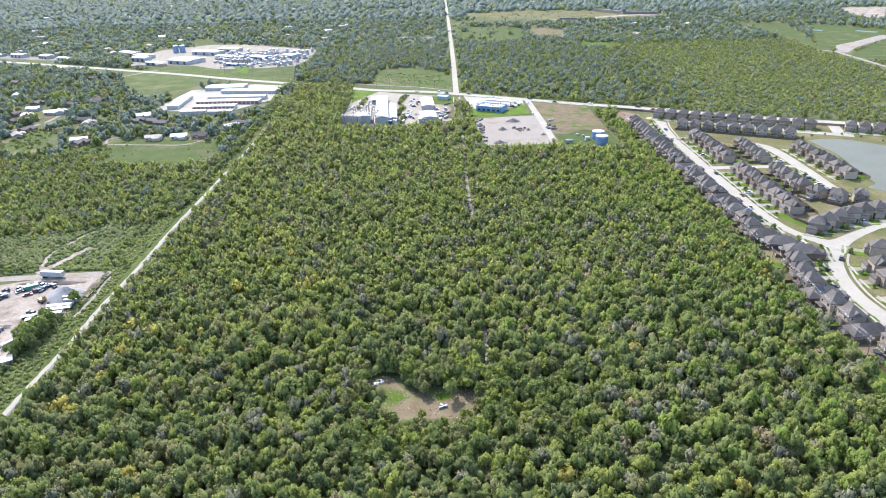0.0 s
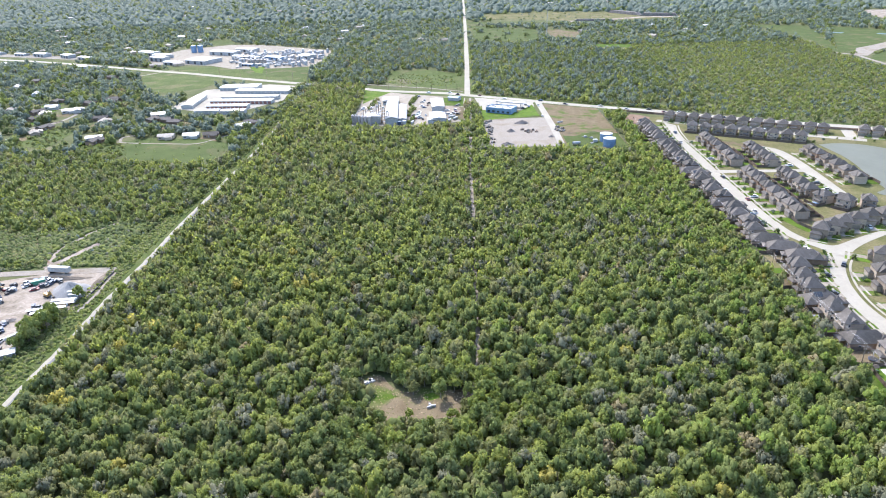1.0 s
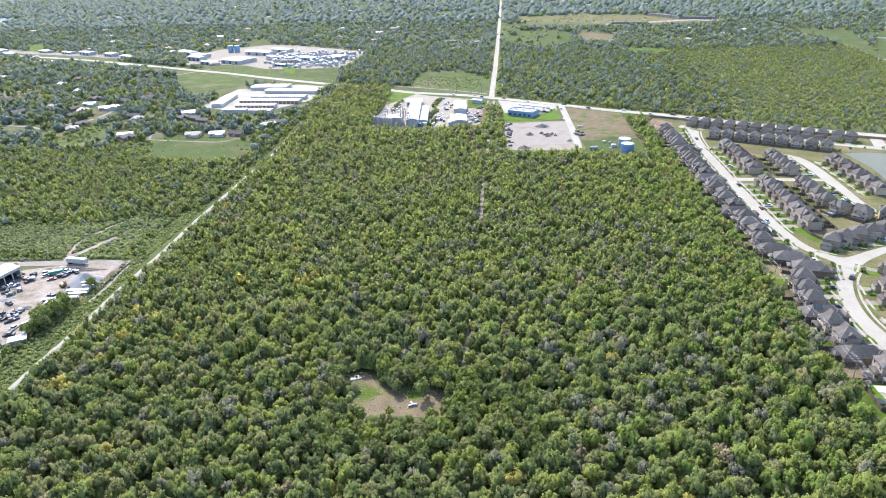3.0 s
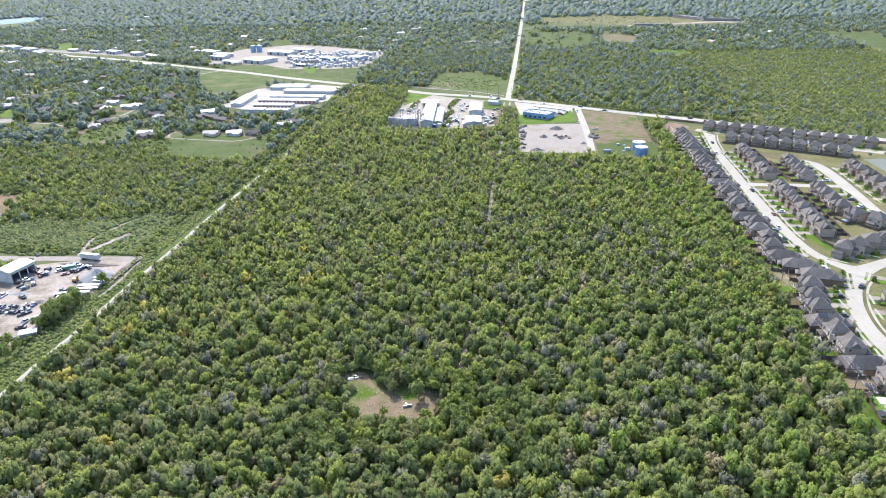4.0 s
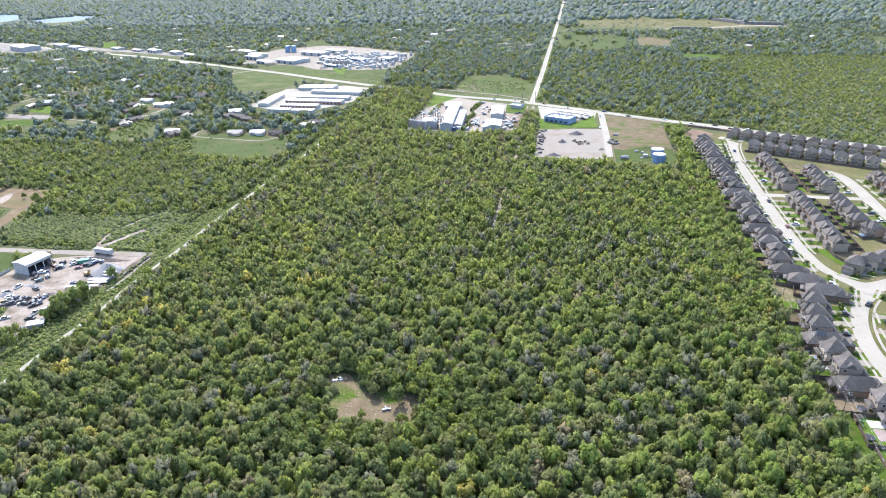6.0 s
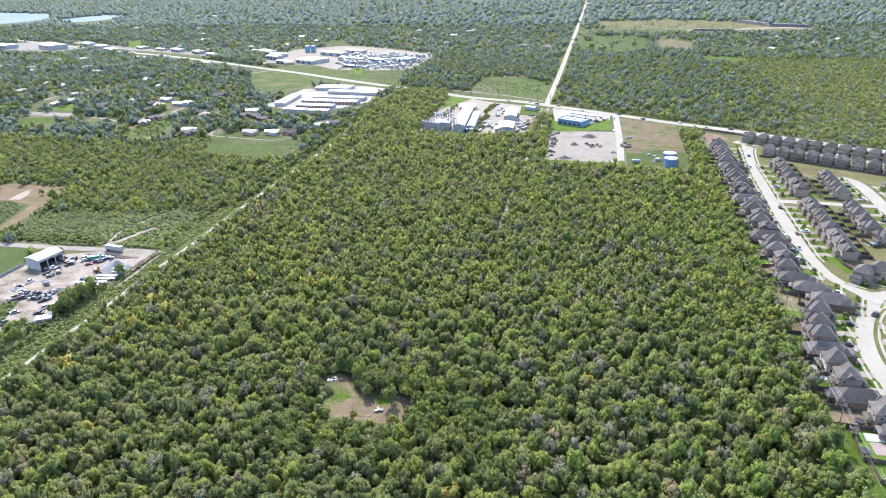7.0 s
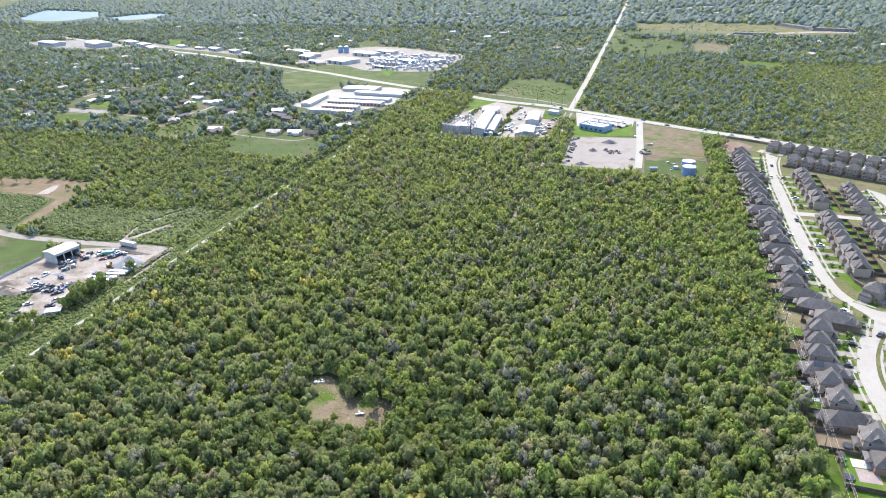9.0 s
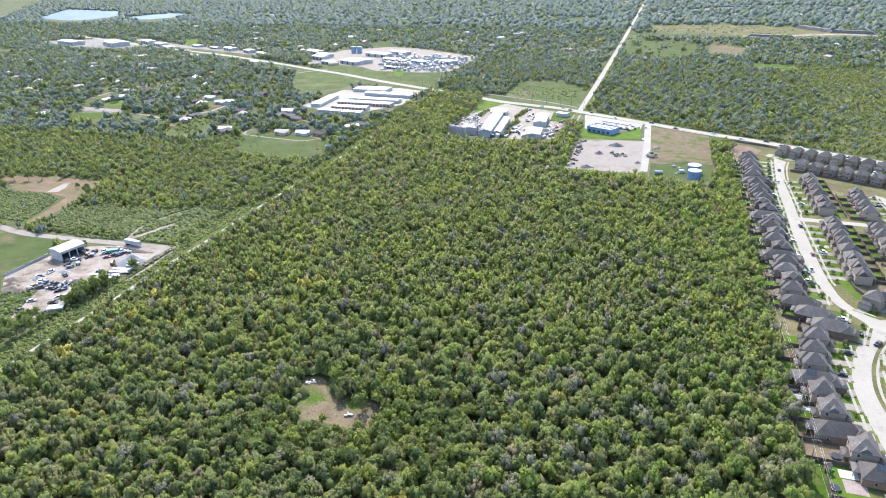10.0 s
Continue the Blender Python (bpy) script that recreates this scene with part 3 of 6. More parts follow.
# ---- trees ----
ICO_V = np.array([(0, 0, 1)] + [(0.8944 * math.cos(a * 1.25664), 0.8944 * math.sin(a * 1.25664), 0.4472) for a in range(5)]
                 + [(0.8944 * math.cos((a + 0.5) * 1.25664), 0.8944 * math.sin((a + 0.5) * 1.25664), -0.4472) for a in range(5)] + [(0, 0, -1)])
ICO_F = [f for a in range(5) for f in ((0, 1 + a, 1 + (a + 1) % 5), (1 + a, 6 + a, 1 + (a + 1) % 5), (1 + (a + 1) % 5, 6 + a, 6 + (a + 1) % 5), (11, 6 + (a + 1) % 5, 6 + a))]
OCT_V = np.array([(1, 0, 0), (0, 1, 0), (-1, 0, 0), (0, -1, 0), (0, 0, 1), (0, 0, -1)], float)
OCT_F = [(0, 1, 4), (1, 2, 4), (2, 3, 4), (3, 0, 4), (1, 0, 5), (2, 1, 5), (3, 2, 5), (0, 3, 5)]


def crown_shape(rng, lobes, leaves, leaf, fine=True, dense=True):
    """A broad crown of radius and height 1: billowing lobes round a dense middle, with leaf sprays standing out all over. Corners, faces, normals."""
    cs, rs = [np.array((0.0, 0.0, 0.44))], [0.42]
    lean, oval = rng.uniform(-0.16, 0.16, 2), rng.uniform(0.8, 1.2)
    for i in range(lobes):
        u = (i + rng.uniform(0.2, 0.8)) / lobes
        a = i * 2.4 + rng.uniform(-0.5, 0.5)
        z = 0.80 - 0.62 * u
        out = 0.58 * math.sqrt(max(0.02, 1 - ((z - 0.22) / 0.62) ** 2)) * rng.uniform(0.6, 1.32)
        cs.append(np.array((out * math.cos(a) * oval + lean[0] * z, out * math.sin(a) / oval + lean[1] * z, z + rng.uniform(-0.13, 0.13))))
        rs.append(rng.uniform(0.15, 0.36))
    base_v, base_f = (ICO_V, ICO_F) if fine else (OCT_V, OCT_F)
    mid = np.array((0.0, 0.0, 0.30))
    vs, fs, ns = [], [], []
    for k, (c, r) in enumerate(zip(cs, rs) if dense else ()):
        turn = np.array(Euler(rng.uniform(0, 6.28, 3)).to_matrix())
        d = base_v @ turn.T
        p = c + d * r * rng.uniform(0.6, 1.15, (len(d), 1))
        n = d * 0.6 + (p - mid) * 0.45 + np.array((0, 0, 0.3))
        n /= np.linalg.norm(n, axis=1)[:, None]
        kept = []
        for f in base_f:
            m = p[list(f)].mean(0)
            if d[list(f)].mean(0)[2] < -0.5 or any(np.linalg.norm(m - cs[j]) < rs[j] * 0.82 for j in range(len(cs)) if j != k):
                continue
            kept.append(f)
        use = sorted({i for f in kept for i in f})
        at = {i: len(vs) + j for j, i in enumerate(use)}
        vs += [p[i] for i in use]
        ns += [n[i] for i in use]
        fs += [tuple(at[i] for i in f) for f in kept]
    made = 0
    while made < leaves:
        k = rng.integers(len(cs))
        d = rng.normal(size=3)
        d /= np.linalg.norm(d)
        if d[2] < -0.45:
            continue
        p = cs[k] + d * (rs[k] * rng.uniform(0.85, 1.2) + 0.07 * rng.random() ** 2)
        if any(np.linalg.norm(p - cs[j]) < rs[j] * 0.9 for j in range(len(cs)) if j != k):
            continue
        made += 1
        soft = d * 0.6 + (p - mid) * 0.5 + rng.normal(size=3) * 0.26 + np.array((0, 0, 0.35))
        soft /= np.linalg.norm(soft)
        d = d + rng.normal(size=3) * 0.6 + np.array((0, 0, 0.2))
        d /= np.linalg.norm(d)
        u = np.cross(d, rng.normal(size=3))
        u /= np.linalg.norm(u)
        w = np.cross(d, u)
        s = leaf * rng.uniform(0.6, 1.4)
        b = len(vs)
        vs += [p + u * s * 1.15, p - u * s * 0.7 + w * s * rng.uniform(0.7, 1.05), p - u * s * 0.7 - w * s * rng.uniform(0.7, 1.05)]
        fs += [(b, b + 1, b + 2)] if np.dot(np.cross(vs[b + 1] - vs[b], vs[b + 2] - vs[b]), soft) > 0 else [(b, b + 2, b + 1)]
        ns += [soft] * 3
    return np.array(vs), np.array(fs), np.array(ns)


def rounded(me, normals):
    """Gives the leaves of a crown the soft normals of its lobes."""
    a = me.attributes.new("custom_normal", "FLOAT_VECTOR", "POINT")
    a.data.foreach_set("vector", np.asarray(normals, np.float32).ravel())
    me.update()


def trunk_solid(h, r):
    s = Solid()
    s.rod((0, 0, -0.1), (0.1, 0.05, h * 0.55), r, 6, r * 0.6)
    for i in range(4):
        a = i * 1.7
        s.rod((0.08, 0.04, h * (0.32 + 0.06 * i)), (math.cos(a) * h * 0.26, math.sin(a) * h * 0.26, h * (0.62 + 0.05 * i)), r * 0.5, 5, r * 0.15)
    return s


rngT = np.random.default_rng(7)
LOD = [
    [crown_shape(rngT, 11, 130, 0.1) for _ in range(12)],
    [crown_shape(rngT, 7, 50, 0.13) for _ in range(8)],
    [crown_shape(rngT, 5, 26, 0.18, False) for _ in range(8)],
    [crown_shape(rngT, 3, 7, 0.27, False) for _ in range(8)],
]


SPARSE = [crown_shape(rngT, 9, 150, 0.075) for _ in range(6)]   # dry crowns, thin at the edge


def dome_shape(rng):
    """A small or far crown: one uneven dome."""
    v = [(rng.uniform(-0.15, 0.15), rng.uniform(-0.15, 0.15), rng.uniform(0.85, 1.1))]
    for z, r in ((0.62, 0.62), (0.12, 0.95)):
        for k in range(5):
            a = (k + 0.5 * (z < 0.5)) * 1.25664 + rng.uniform(-0.25, 0.25)
            rr = r * rng.uniform(0.72, 1.22)
            v.append((rr * math.cos(a), rr * math.sin(a), z + rng.uniform(-0.14, 0.14)))
    f = [(0, 1 + k, 1 + (k + 1) % 5) for k in range(5)] + [t for k in range(5) for t in ((1 + k, 6 + k, 1 + (k + 1) % 5), (1 + (k + 1) % 5, 6 + k, 6 + (k + 1) % 5))]
    v = np.array(v)
    n = v - np.array((0, 0, 0.1))
    n = n / np.linalg.norm(n, axis=1)[:, None] + rng.normal(size=v.shape) * 0.18 + np.array((0, 0, 0.25))
    return v, np.array(f), n / np.linalg.norm(n, axis=1)[:, None]


LOD.append([dome_shape(rngT) for _ in range(12)])


def within(pts, poly):
    inside = np.zeros(len(pts), bool)
    x, y = pts[:, 0], pts[:, 1]
    for (x0, y0), (x1, y1) in zip(poly, np.roll(poly, -1, 0)):
        if y0 != y1:
            inside ^= ((y0 > y) != (y1 > y)) & (x < (x1 - x0) * (y - y0) / (y1 - y0) + x0)
    return inside


def free_of(pts, reach=0.0):
    """The places off all bare ground, and not within reach (plan units per unit of slope) south of an open view."""
    keep = np.ones(len(pts), bool)
    for poly in BARE:
        keep &= ~within(pts, poly)
    if reach:
        far = (pts - np.array((15.0, 0.0))) / 138.0
        for poly in SEEN:
            for k in (0.5, 1.0):
                keep &= ~within(pts + far * reach * k, poly)
    return pts[keep]


def stem_room(pts, low, mid, tall):
    """How high the crowns may begin at each place without hiding the open ground beyond."""
    out = np.full(len(pts), tall)
    far = (pts - np.array((15.0, 0.0))) / 138.0
    for reach, stem in ((8.5, mid), (6.0, low)):
        for poly in SEEN + [np.array(CLEAR, float)]:
            for k in (0.35, 0.7, 1.0):
                hit = within(pts + far * reach * k, poly)
                out[hit] = np.minimum(out[hit], stem)
    return out


def scatter(rng, x0, x1, y0, y1, step, thin=0.0, where=None, reach=0.0):
    """Jittered places on a grid of the plan, off all bare ground."""
    gx, gy = np.meshgrid(np.arange(x0, x1, step), np.arange(y0, y1, step))
    gx = gx + (np.arange(gx.shape[0])[:, None] % 2) * step * 0.5
    p = np.stack([gx.ravel(), gy.ravel()], 1) + rng.uniform(-0.62, 0.62, (gx.size, 2)) * step
    p = p[(rng.random(len(p)) >= thin) & (p[:, 0] < 0.72 * p[:, 1] + 50) & (p[:, 0] > 50 - 1.45 * p[:, 1])]
    if where is not None:
        p = p[where(p[:, 0], p[:, 1])]
    return free_of(p, reach)


def woodland(name, rng, pts, sizes, lod, mix, label, tall=(0.75, 1.25), stems=None, zone=None):
    """Many trees joined into one mesh; mix: the share of each kind of leaf; stems: how high each crown begins."""
    vs, fs, ms, ns = [], [], [], []
    base = 0
    kinds = []
    for x, y in pts:
        n = noise.noise(Vector((x / 34.0, y / 34.0, 3.0))) * 1.6
        m = np.array(list(mix) + [0] * (len(LEAF) - len(mix)), float)
        m[1], m[2] = m[1] * math.exp(1.3 * n), m[2] * math.exp(-1.2 * n)
        m[4] *= math.exp(1.8 * noise.noise(Vector((x / 22.0, y / 22.0, 9.0))))
        if zone:
            zone(m, x, y)
        kinds.append(rng.choice(len(LEAF), p=m / m.sum()))
    stems = np.zeros(len(pts)) if stems is None else stems
    for (x, y), kind, stem in zip(pts, kinds, stems):
        shapes = SPARSE if kind == 4 and lod == 0 else LOD[lod]
        v, f, nv = shapes[rng.integers(len(shapes))]
        r = sizes[0] + (sizes[1] - sizes[0]) * rng.beta(1.6, 2.2)
        a = rng.uniform(0, 6.283)
        c, s = math.cos(a), math.sin(a)
        h = r * rng.uniform(*tall) * 1.5
        w = np.stack([(v[:, 0] * c - v[:, 1] * s) * r + x * K, (v[:, 0] * s + v[:, 1] * c) * r + y * K, v[:, 2] * h + (stem * rng.uniform(0.85, 1.15) if stem else -0.06 * r)], 1)
        vs.append(w)
        ns.append(np.stack([nv[:, 0] * c - nv[:, 1] * s, nv[:, 0] * s + nv[:, 1] * c, nv[:, 2]], 1))
        fs.append(f + base)
        ms.append(np.full(len(f), kind))
        base += len(v)
        if stem > 1.5 and lod < 2:
            rt = 0.05 * r + 0.06
            vs.append(np.array([(x * K + rt * k * ca, y * K + rt * k * sa, z) for z, k in ((-0.1, 1.0), (stem + 0.45 * h, 0.5)) for ca, sa in ((1, 0), (-0.5, 0.87), (-0.5, -0.87))]))
            ns.append(np.array([(1, 0, 0), (-0.5, 0.87, 0), (-0.5, -0.87, 0)] * 2, float))
            fs.append(np.array([(0, 1, 4), (0, 4, 3), (1, 2, 5), (1, 5, 4), (2, 0, 3), (2, 3, 5)]) + base)
            ms.append(np.full(6, len(LEAF)))
            base += 6
    if not vs:
        return None
    vs, fs, ms = np.concatenate(vs), np.concatenate(fs), np.concatenate(ms)
    me = bpy.data.meshes.new(name)
    me.vertices.add(len(vs))
    me.vertices.foreach_set("co", vs.astype(np.float32).ravel())
    me.loops.add(len(fs) * 3)
    me.loops.foreach_set("vertex_index", fs.astype(np.int32).ravel())
    me.polygons.add(len(fs))
    me.polygons.foreach_set("loop_start", np.arange(0, len(fs) * 3, 3, dtype=np.int32))
    for m in LEAF + [bark]:
        me.materials.append(m)
    me.polygons.foreach_set("material_index", ms.astype(np.int32))
    me.update(calc_edges=True)
    me.validate()
    rounded(me, np.concatenate(ns))
    return tagged(new(name, me), label, "woodland", kind="stuff")


# older houses and lanes in the west; no tree stands on them
OLD_HOUSES = [(-495, 622), (-496, 661), (-499, 600), (-462, 539), (-517, 536), (-387, 636), (-343, 666), (-304, 569), (-247, 570), (-284, 514), (-390, 615), (-422, 625), (-337, 661), (-360, 617), (-376, 587), (-378, 605), (-237, 562), (-265, 593), (-280, 505), (-345, 534), (-328, 515), (-168, 554), (-173, 545), (-500, 617), (-488, 620), (-487, 648), (-458, 533), (-512, 528), (-398, 661), (-648, 635), (-190, 517)]
rngO = np.random.default_rng(9)
for x in range(-860, -230, 42):
    for y in range(560, 930, 46):
        if rngO.random() < 0.36 and y < 870 + (x + 300) * -0.25 and not (-275 < x < -150 and y > 590):
            OLD_HOUSES.append((x + rngO.uniform(-14, 14), y + rngO.uniform(-14, 14)))
for i in range(80):
    r, a = rngO.uniform(1050, 2300), rngO.uniform(-0.72, 0.32)
    OLD_HOUSES.append((40 + r * math.sin(a), r * math.cos(a)))
OLD_HOUSES = [tuple(p) for p in free_of(np.array(OLD_HOUSES))]
for x, y in OLD_HOUSES + [(-225.6, 514), (-206, 516), (-312.7, 583)]:
    r = 7.5 if y < 1000 else 9
    bare([(x - r, y - r * 1.9), (x + r, y - r * 1.9), (x + r, y + r * 0.8), (x - r, y + r * 0.8)])
OLD_LANES = [([(-520, 524), (-497, 560), (-470, 562), (-439, 558), (-398, 551), (-374, 545), (-349, 583)], 2.6), ([(-533, 615), (-535, 657), (-525, 693), (-520, 712), (-500, 760)], 2.6), ([(-360, 552), (-349, 583), (-356, 623), (-407, 637)], 3.0), ([(-260, 506), (-264, 520), (-255, 526)], 2.0), ([(-262, 506), (-248, 502), (-218, 498), (-194, 497), (-178, 520)], 1.8), ([(-700, 600), (-640, 640), (-560, 660), (-480, 720)], 2.6), ([(-398, 790), (-374, 815), (-350, 850)], 3.0)]
for pts, half in OLD_LANES:
    bare(ribbon(curve_through(pts, 4), half + 1.0), True)


# single trees of the nearest stretch: trunk with its crown
TREE_KINDS = []
for i, (v, f, nv) in enumerate(LOD[0]):
    for kind in ((0, 1) if i % 2 else (0, 3)) + ((2,) if i in (1, 4) else ()):
        s = Solid()
        s.v, s.f = [tuple(p) for p in v * np.array((4.4, 4.4, 6.2)) + np.array((0, 0, 3.0))], [tuple(int(j) for j in t) for t in f]
        crown_me = s.mesh("crown", LEAF[kind])
        rounded(crown_me, nv)
        TREE_KINDS.append((crown_me, kind))
TRUNK = trunk_solid(9.0, 0.22).mesh("trunk", bark)
KIND_WORD = {0: "mid-green leafy tree in the wood", 1: "bright yellow-green leafy tree in the wood", 2: "dark green leafy tree in the wood", 3: "olive-green leafy tree in the wood"}


def single_tree(x, y, size, turn, kind, group, name="tree"):
    crown_me, k = TREE_KINDS[kind % len(TREE_KINDS)]
    t = new(name, TRUNK)
    t.matrix_world = pose(x * K, y * K, 0, 0, 0, turn) @ Matrix.Scale(size, 4)
    tagged(t, KIND_WORD[k], "tree", group)
    c = new("crown", crown_me)
    c.parent = t
    return t


rngF = np.random.default_rng(3)
MIX = [38, 20, 15, 16, 8, 1, 0]
forest = scatter(rngF, -143, 143.4, 92, 700, 3.45, 0.02, reach=4.5, where=lambda x, y: (y < 552) | (x < -84) | ((x > 14) & (x < 30) & (y < 600)) | ((x > 129) & (y < 592)))
dist = np.hypot(forest[:, 0] - 30, forest[:, 1])
near_box = (np.abs(forest[:, 0] - 4) < 36) & (forest[:, 1] < 190) & (forest[:, 1] > 144)
roomy = stem_room(forest, 0.5, 1.6, 2.9)


def wood_zone(m, x, y):
    """The wood's own drift: yellowing in the west, bare crowns and fresh green in the east, light young trees in the north."""
    m[8] = 1.6 if x < -30 and y < 340 else 0.4
    m[9] = 26 * max(0.0, min(1.0, (x - 88) / 25)) + 8 * max(0.0, min(1.0, x / 60))
    m[3] *= 1.7 if x < -40 else 0.8
    m[4] *= 1.6 if 25 < x < 118 and y < 330 else 0.75
    m[1] *= 2.2 if x > 25 and y > 370 else 1.0


for (x, y), room in zip(forest[near_box], roomy[near_box]):
    single_tree(x, y, (0.5 + 0.52 * rngF.beta(1.5, 2.2)) * (0.62 + 0.4 * min(1.0, room / 2.2)), rngF.uniform(0, 360), int(rngF.integers(len(TREE_KINDS))), "trees in the wood")
rest, drest, roomy = forest[~near_box], dist[~near_box], roomy[~near_box]
sparse = rngF.random(len(rest)) < 0.68
LOBES = [("near_woodland", drest < 250, 0, (1.6, 4.9)), ("middle_woodland", (drest >= 250) & (drest < 420), 2, (1.8, 4.8)), ("back_woodland", (drest >= 420) & sparse, 2, (2.4, 5.4))]
for nm, sel, lod, sz in LOBES:
    woodland(nm, rngF, rest[sel], sz, lod, MIX if lod == 0 else [34, 28, 10, 15, 8, 1, 0], "dense mixed broadleaf woodland in full leaf", (0.78, 1.25), roomy[sel], wood_zone)
# undergrowth between the nearer trees
low = scatter(rngF, -140, 142, 100, 340, 3.4, 0.04)
woodland("undergrowth", rngF, low, (1.7, 3.0), 4, [46, 16, 8, 30, 0, 0, 0], "low bushes and saplings under the trees", (0.8, 1.2), np.minimum(1.3, stem_room(low, 0.05, 0.6, 1.3)))
woodland("south_woodland", rngF, scatter(rngF, -141, 142, 20, 92, 4.2, 0.05), (2.0, 4.4), 3, MIX[:4] + [0, 1, 0], "woodland below the start of the flight")
# young wood west of the canal
woodland("west_woodland", rngF, scatter(rngF, -500, -156, 196, 480, 4.0, 0.04, lambda x, y: ((y > 300) | (x < -205)) & ((x < -159) | (y > 420)), 2.0), (2.2, 4.4), 2, [48, 15, 22, 10, 6, 0, 3], "young green woodland west of the track")
woodland("bank_bushes", rngF, np.stack([rngF.normal(-159.0, 1.5, 300), rngF.uniform(278, 640, 300)], 1), (1.4, 2.8), 2, [40, 20, 25, 5, 5, 0, 5], "bushes along the bank")
woodland("bank_trees", rngF, np.stack([rngF.normal(-152.0, 2.0, 270), rngF.uniform(345, 640, 270)], 1), (1.8, 3.8), 2, [30, 10, 34, 8, 4, 0, 14], "dark trees along the far bank")
# woods north of the highway
def north_side(x, y):
    return (y > 668 - (x - 10) * 0.52 + 4)
# the blue oak leaf in these mixes carries haze in its colour
north = scatter(rngF, 26, 340, 300, 1060, 6.1, 0.05, north_side, 3.0)
old = north[:, 0] + rngF.normal(0, 25, len(north)) < 215
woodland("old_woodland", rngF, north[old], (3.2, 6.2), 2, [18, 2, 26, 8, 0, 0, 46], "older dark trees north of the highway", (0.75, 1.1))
north = scatter(rngF, 150, 720, 300, 1060, 4.5, 0.04, north_side, 3.0)
north = north[north[:, 0] + rngF.normal(0, 25, len(north)) > 215]
woodland("north_woodland", rngF, north, (1.9, 3.7), 3, [48, 16, 8, 18, 2, 0, 12], "light green young woodland north of the highway", (0.7, 1.05))
row = [p for p in ribbon(HWY, 11.0) if 30 < p[0] < 400 and p[1] > np.interp(p[0], *zip(*sorted(HWY)))]
row = np.array([np.array(a) + (np.array(b) - np.array(a)) * k / 4 for a, b in zip(row[:-1], row[1:]) for k in range(4)])
woodland("roadside_trees", rngF, row[rngF.random(len(row)) < 0.85] + rngF.normal(0, 1.2, (1, 2)), (2.2, 4.4), 2, [46, 22, 14, 12, 0, 0, 6], "row of trees along the highway verge", (0.8, 1.2))
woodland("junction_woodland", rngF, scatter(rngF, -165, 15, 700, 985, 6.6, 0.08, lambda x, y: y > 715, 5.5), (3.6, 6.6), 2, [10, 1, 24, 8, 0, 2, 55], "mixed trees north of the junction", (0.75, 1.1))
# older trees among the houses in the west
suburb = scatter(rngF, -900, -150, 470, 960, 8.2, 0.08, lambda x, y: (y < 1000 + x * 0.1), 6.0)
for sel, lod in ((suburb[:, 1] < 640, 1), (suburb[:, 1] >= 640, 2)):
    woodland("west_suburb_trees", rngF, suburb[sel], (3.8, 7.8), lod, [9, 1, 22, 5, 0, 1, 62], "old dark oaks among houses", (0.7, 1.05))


def far_away(x, y):
    return ((y > 960) & (np.abs(x + 300) < y * 0.86 + 100)) | ((x < -150) & (y > 800) & (y < 1000) & (x > -1000))


# mostly the blue oak leaf: the haze of distance is coloured into the crowns
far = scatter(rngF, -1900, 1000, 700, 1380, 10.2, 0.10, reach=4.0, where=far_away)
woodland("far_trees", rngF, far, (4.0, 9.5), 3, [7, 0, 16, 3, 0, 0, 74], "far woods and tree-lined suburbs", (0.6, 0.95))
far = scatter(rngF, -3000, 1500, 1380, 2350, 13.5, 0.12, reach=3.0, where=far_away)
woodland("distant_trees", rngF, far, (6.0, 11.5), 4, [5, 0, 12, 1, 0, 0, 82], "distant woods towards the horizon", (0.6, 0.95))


# ---- houses of the estate ----
WALLS = [brickwall, surface("pale_brick", [(0.3, (0.24, 0.19, 0.148)), (0.7, (0.31, 0.255, 0.205))], 5, 0.6, rough=0.9, per_object=0.2, space="Object"),
         surface("cream_siding", [(0.3, (0.31, 0.25, 0.195)), (0.7, (0.38, 0.315, 0.25))], 4, 0.5, rough=0.8, per_object=0.15, space="Object")]


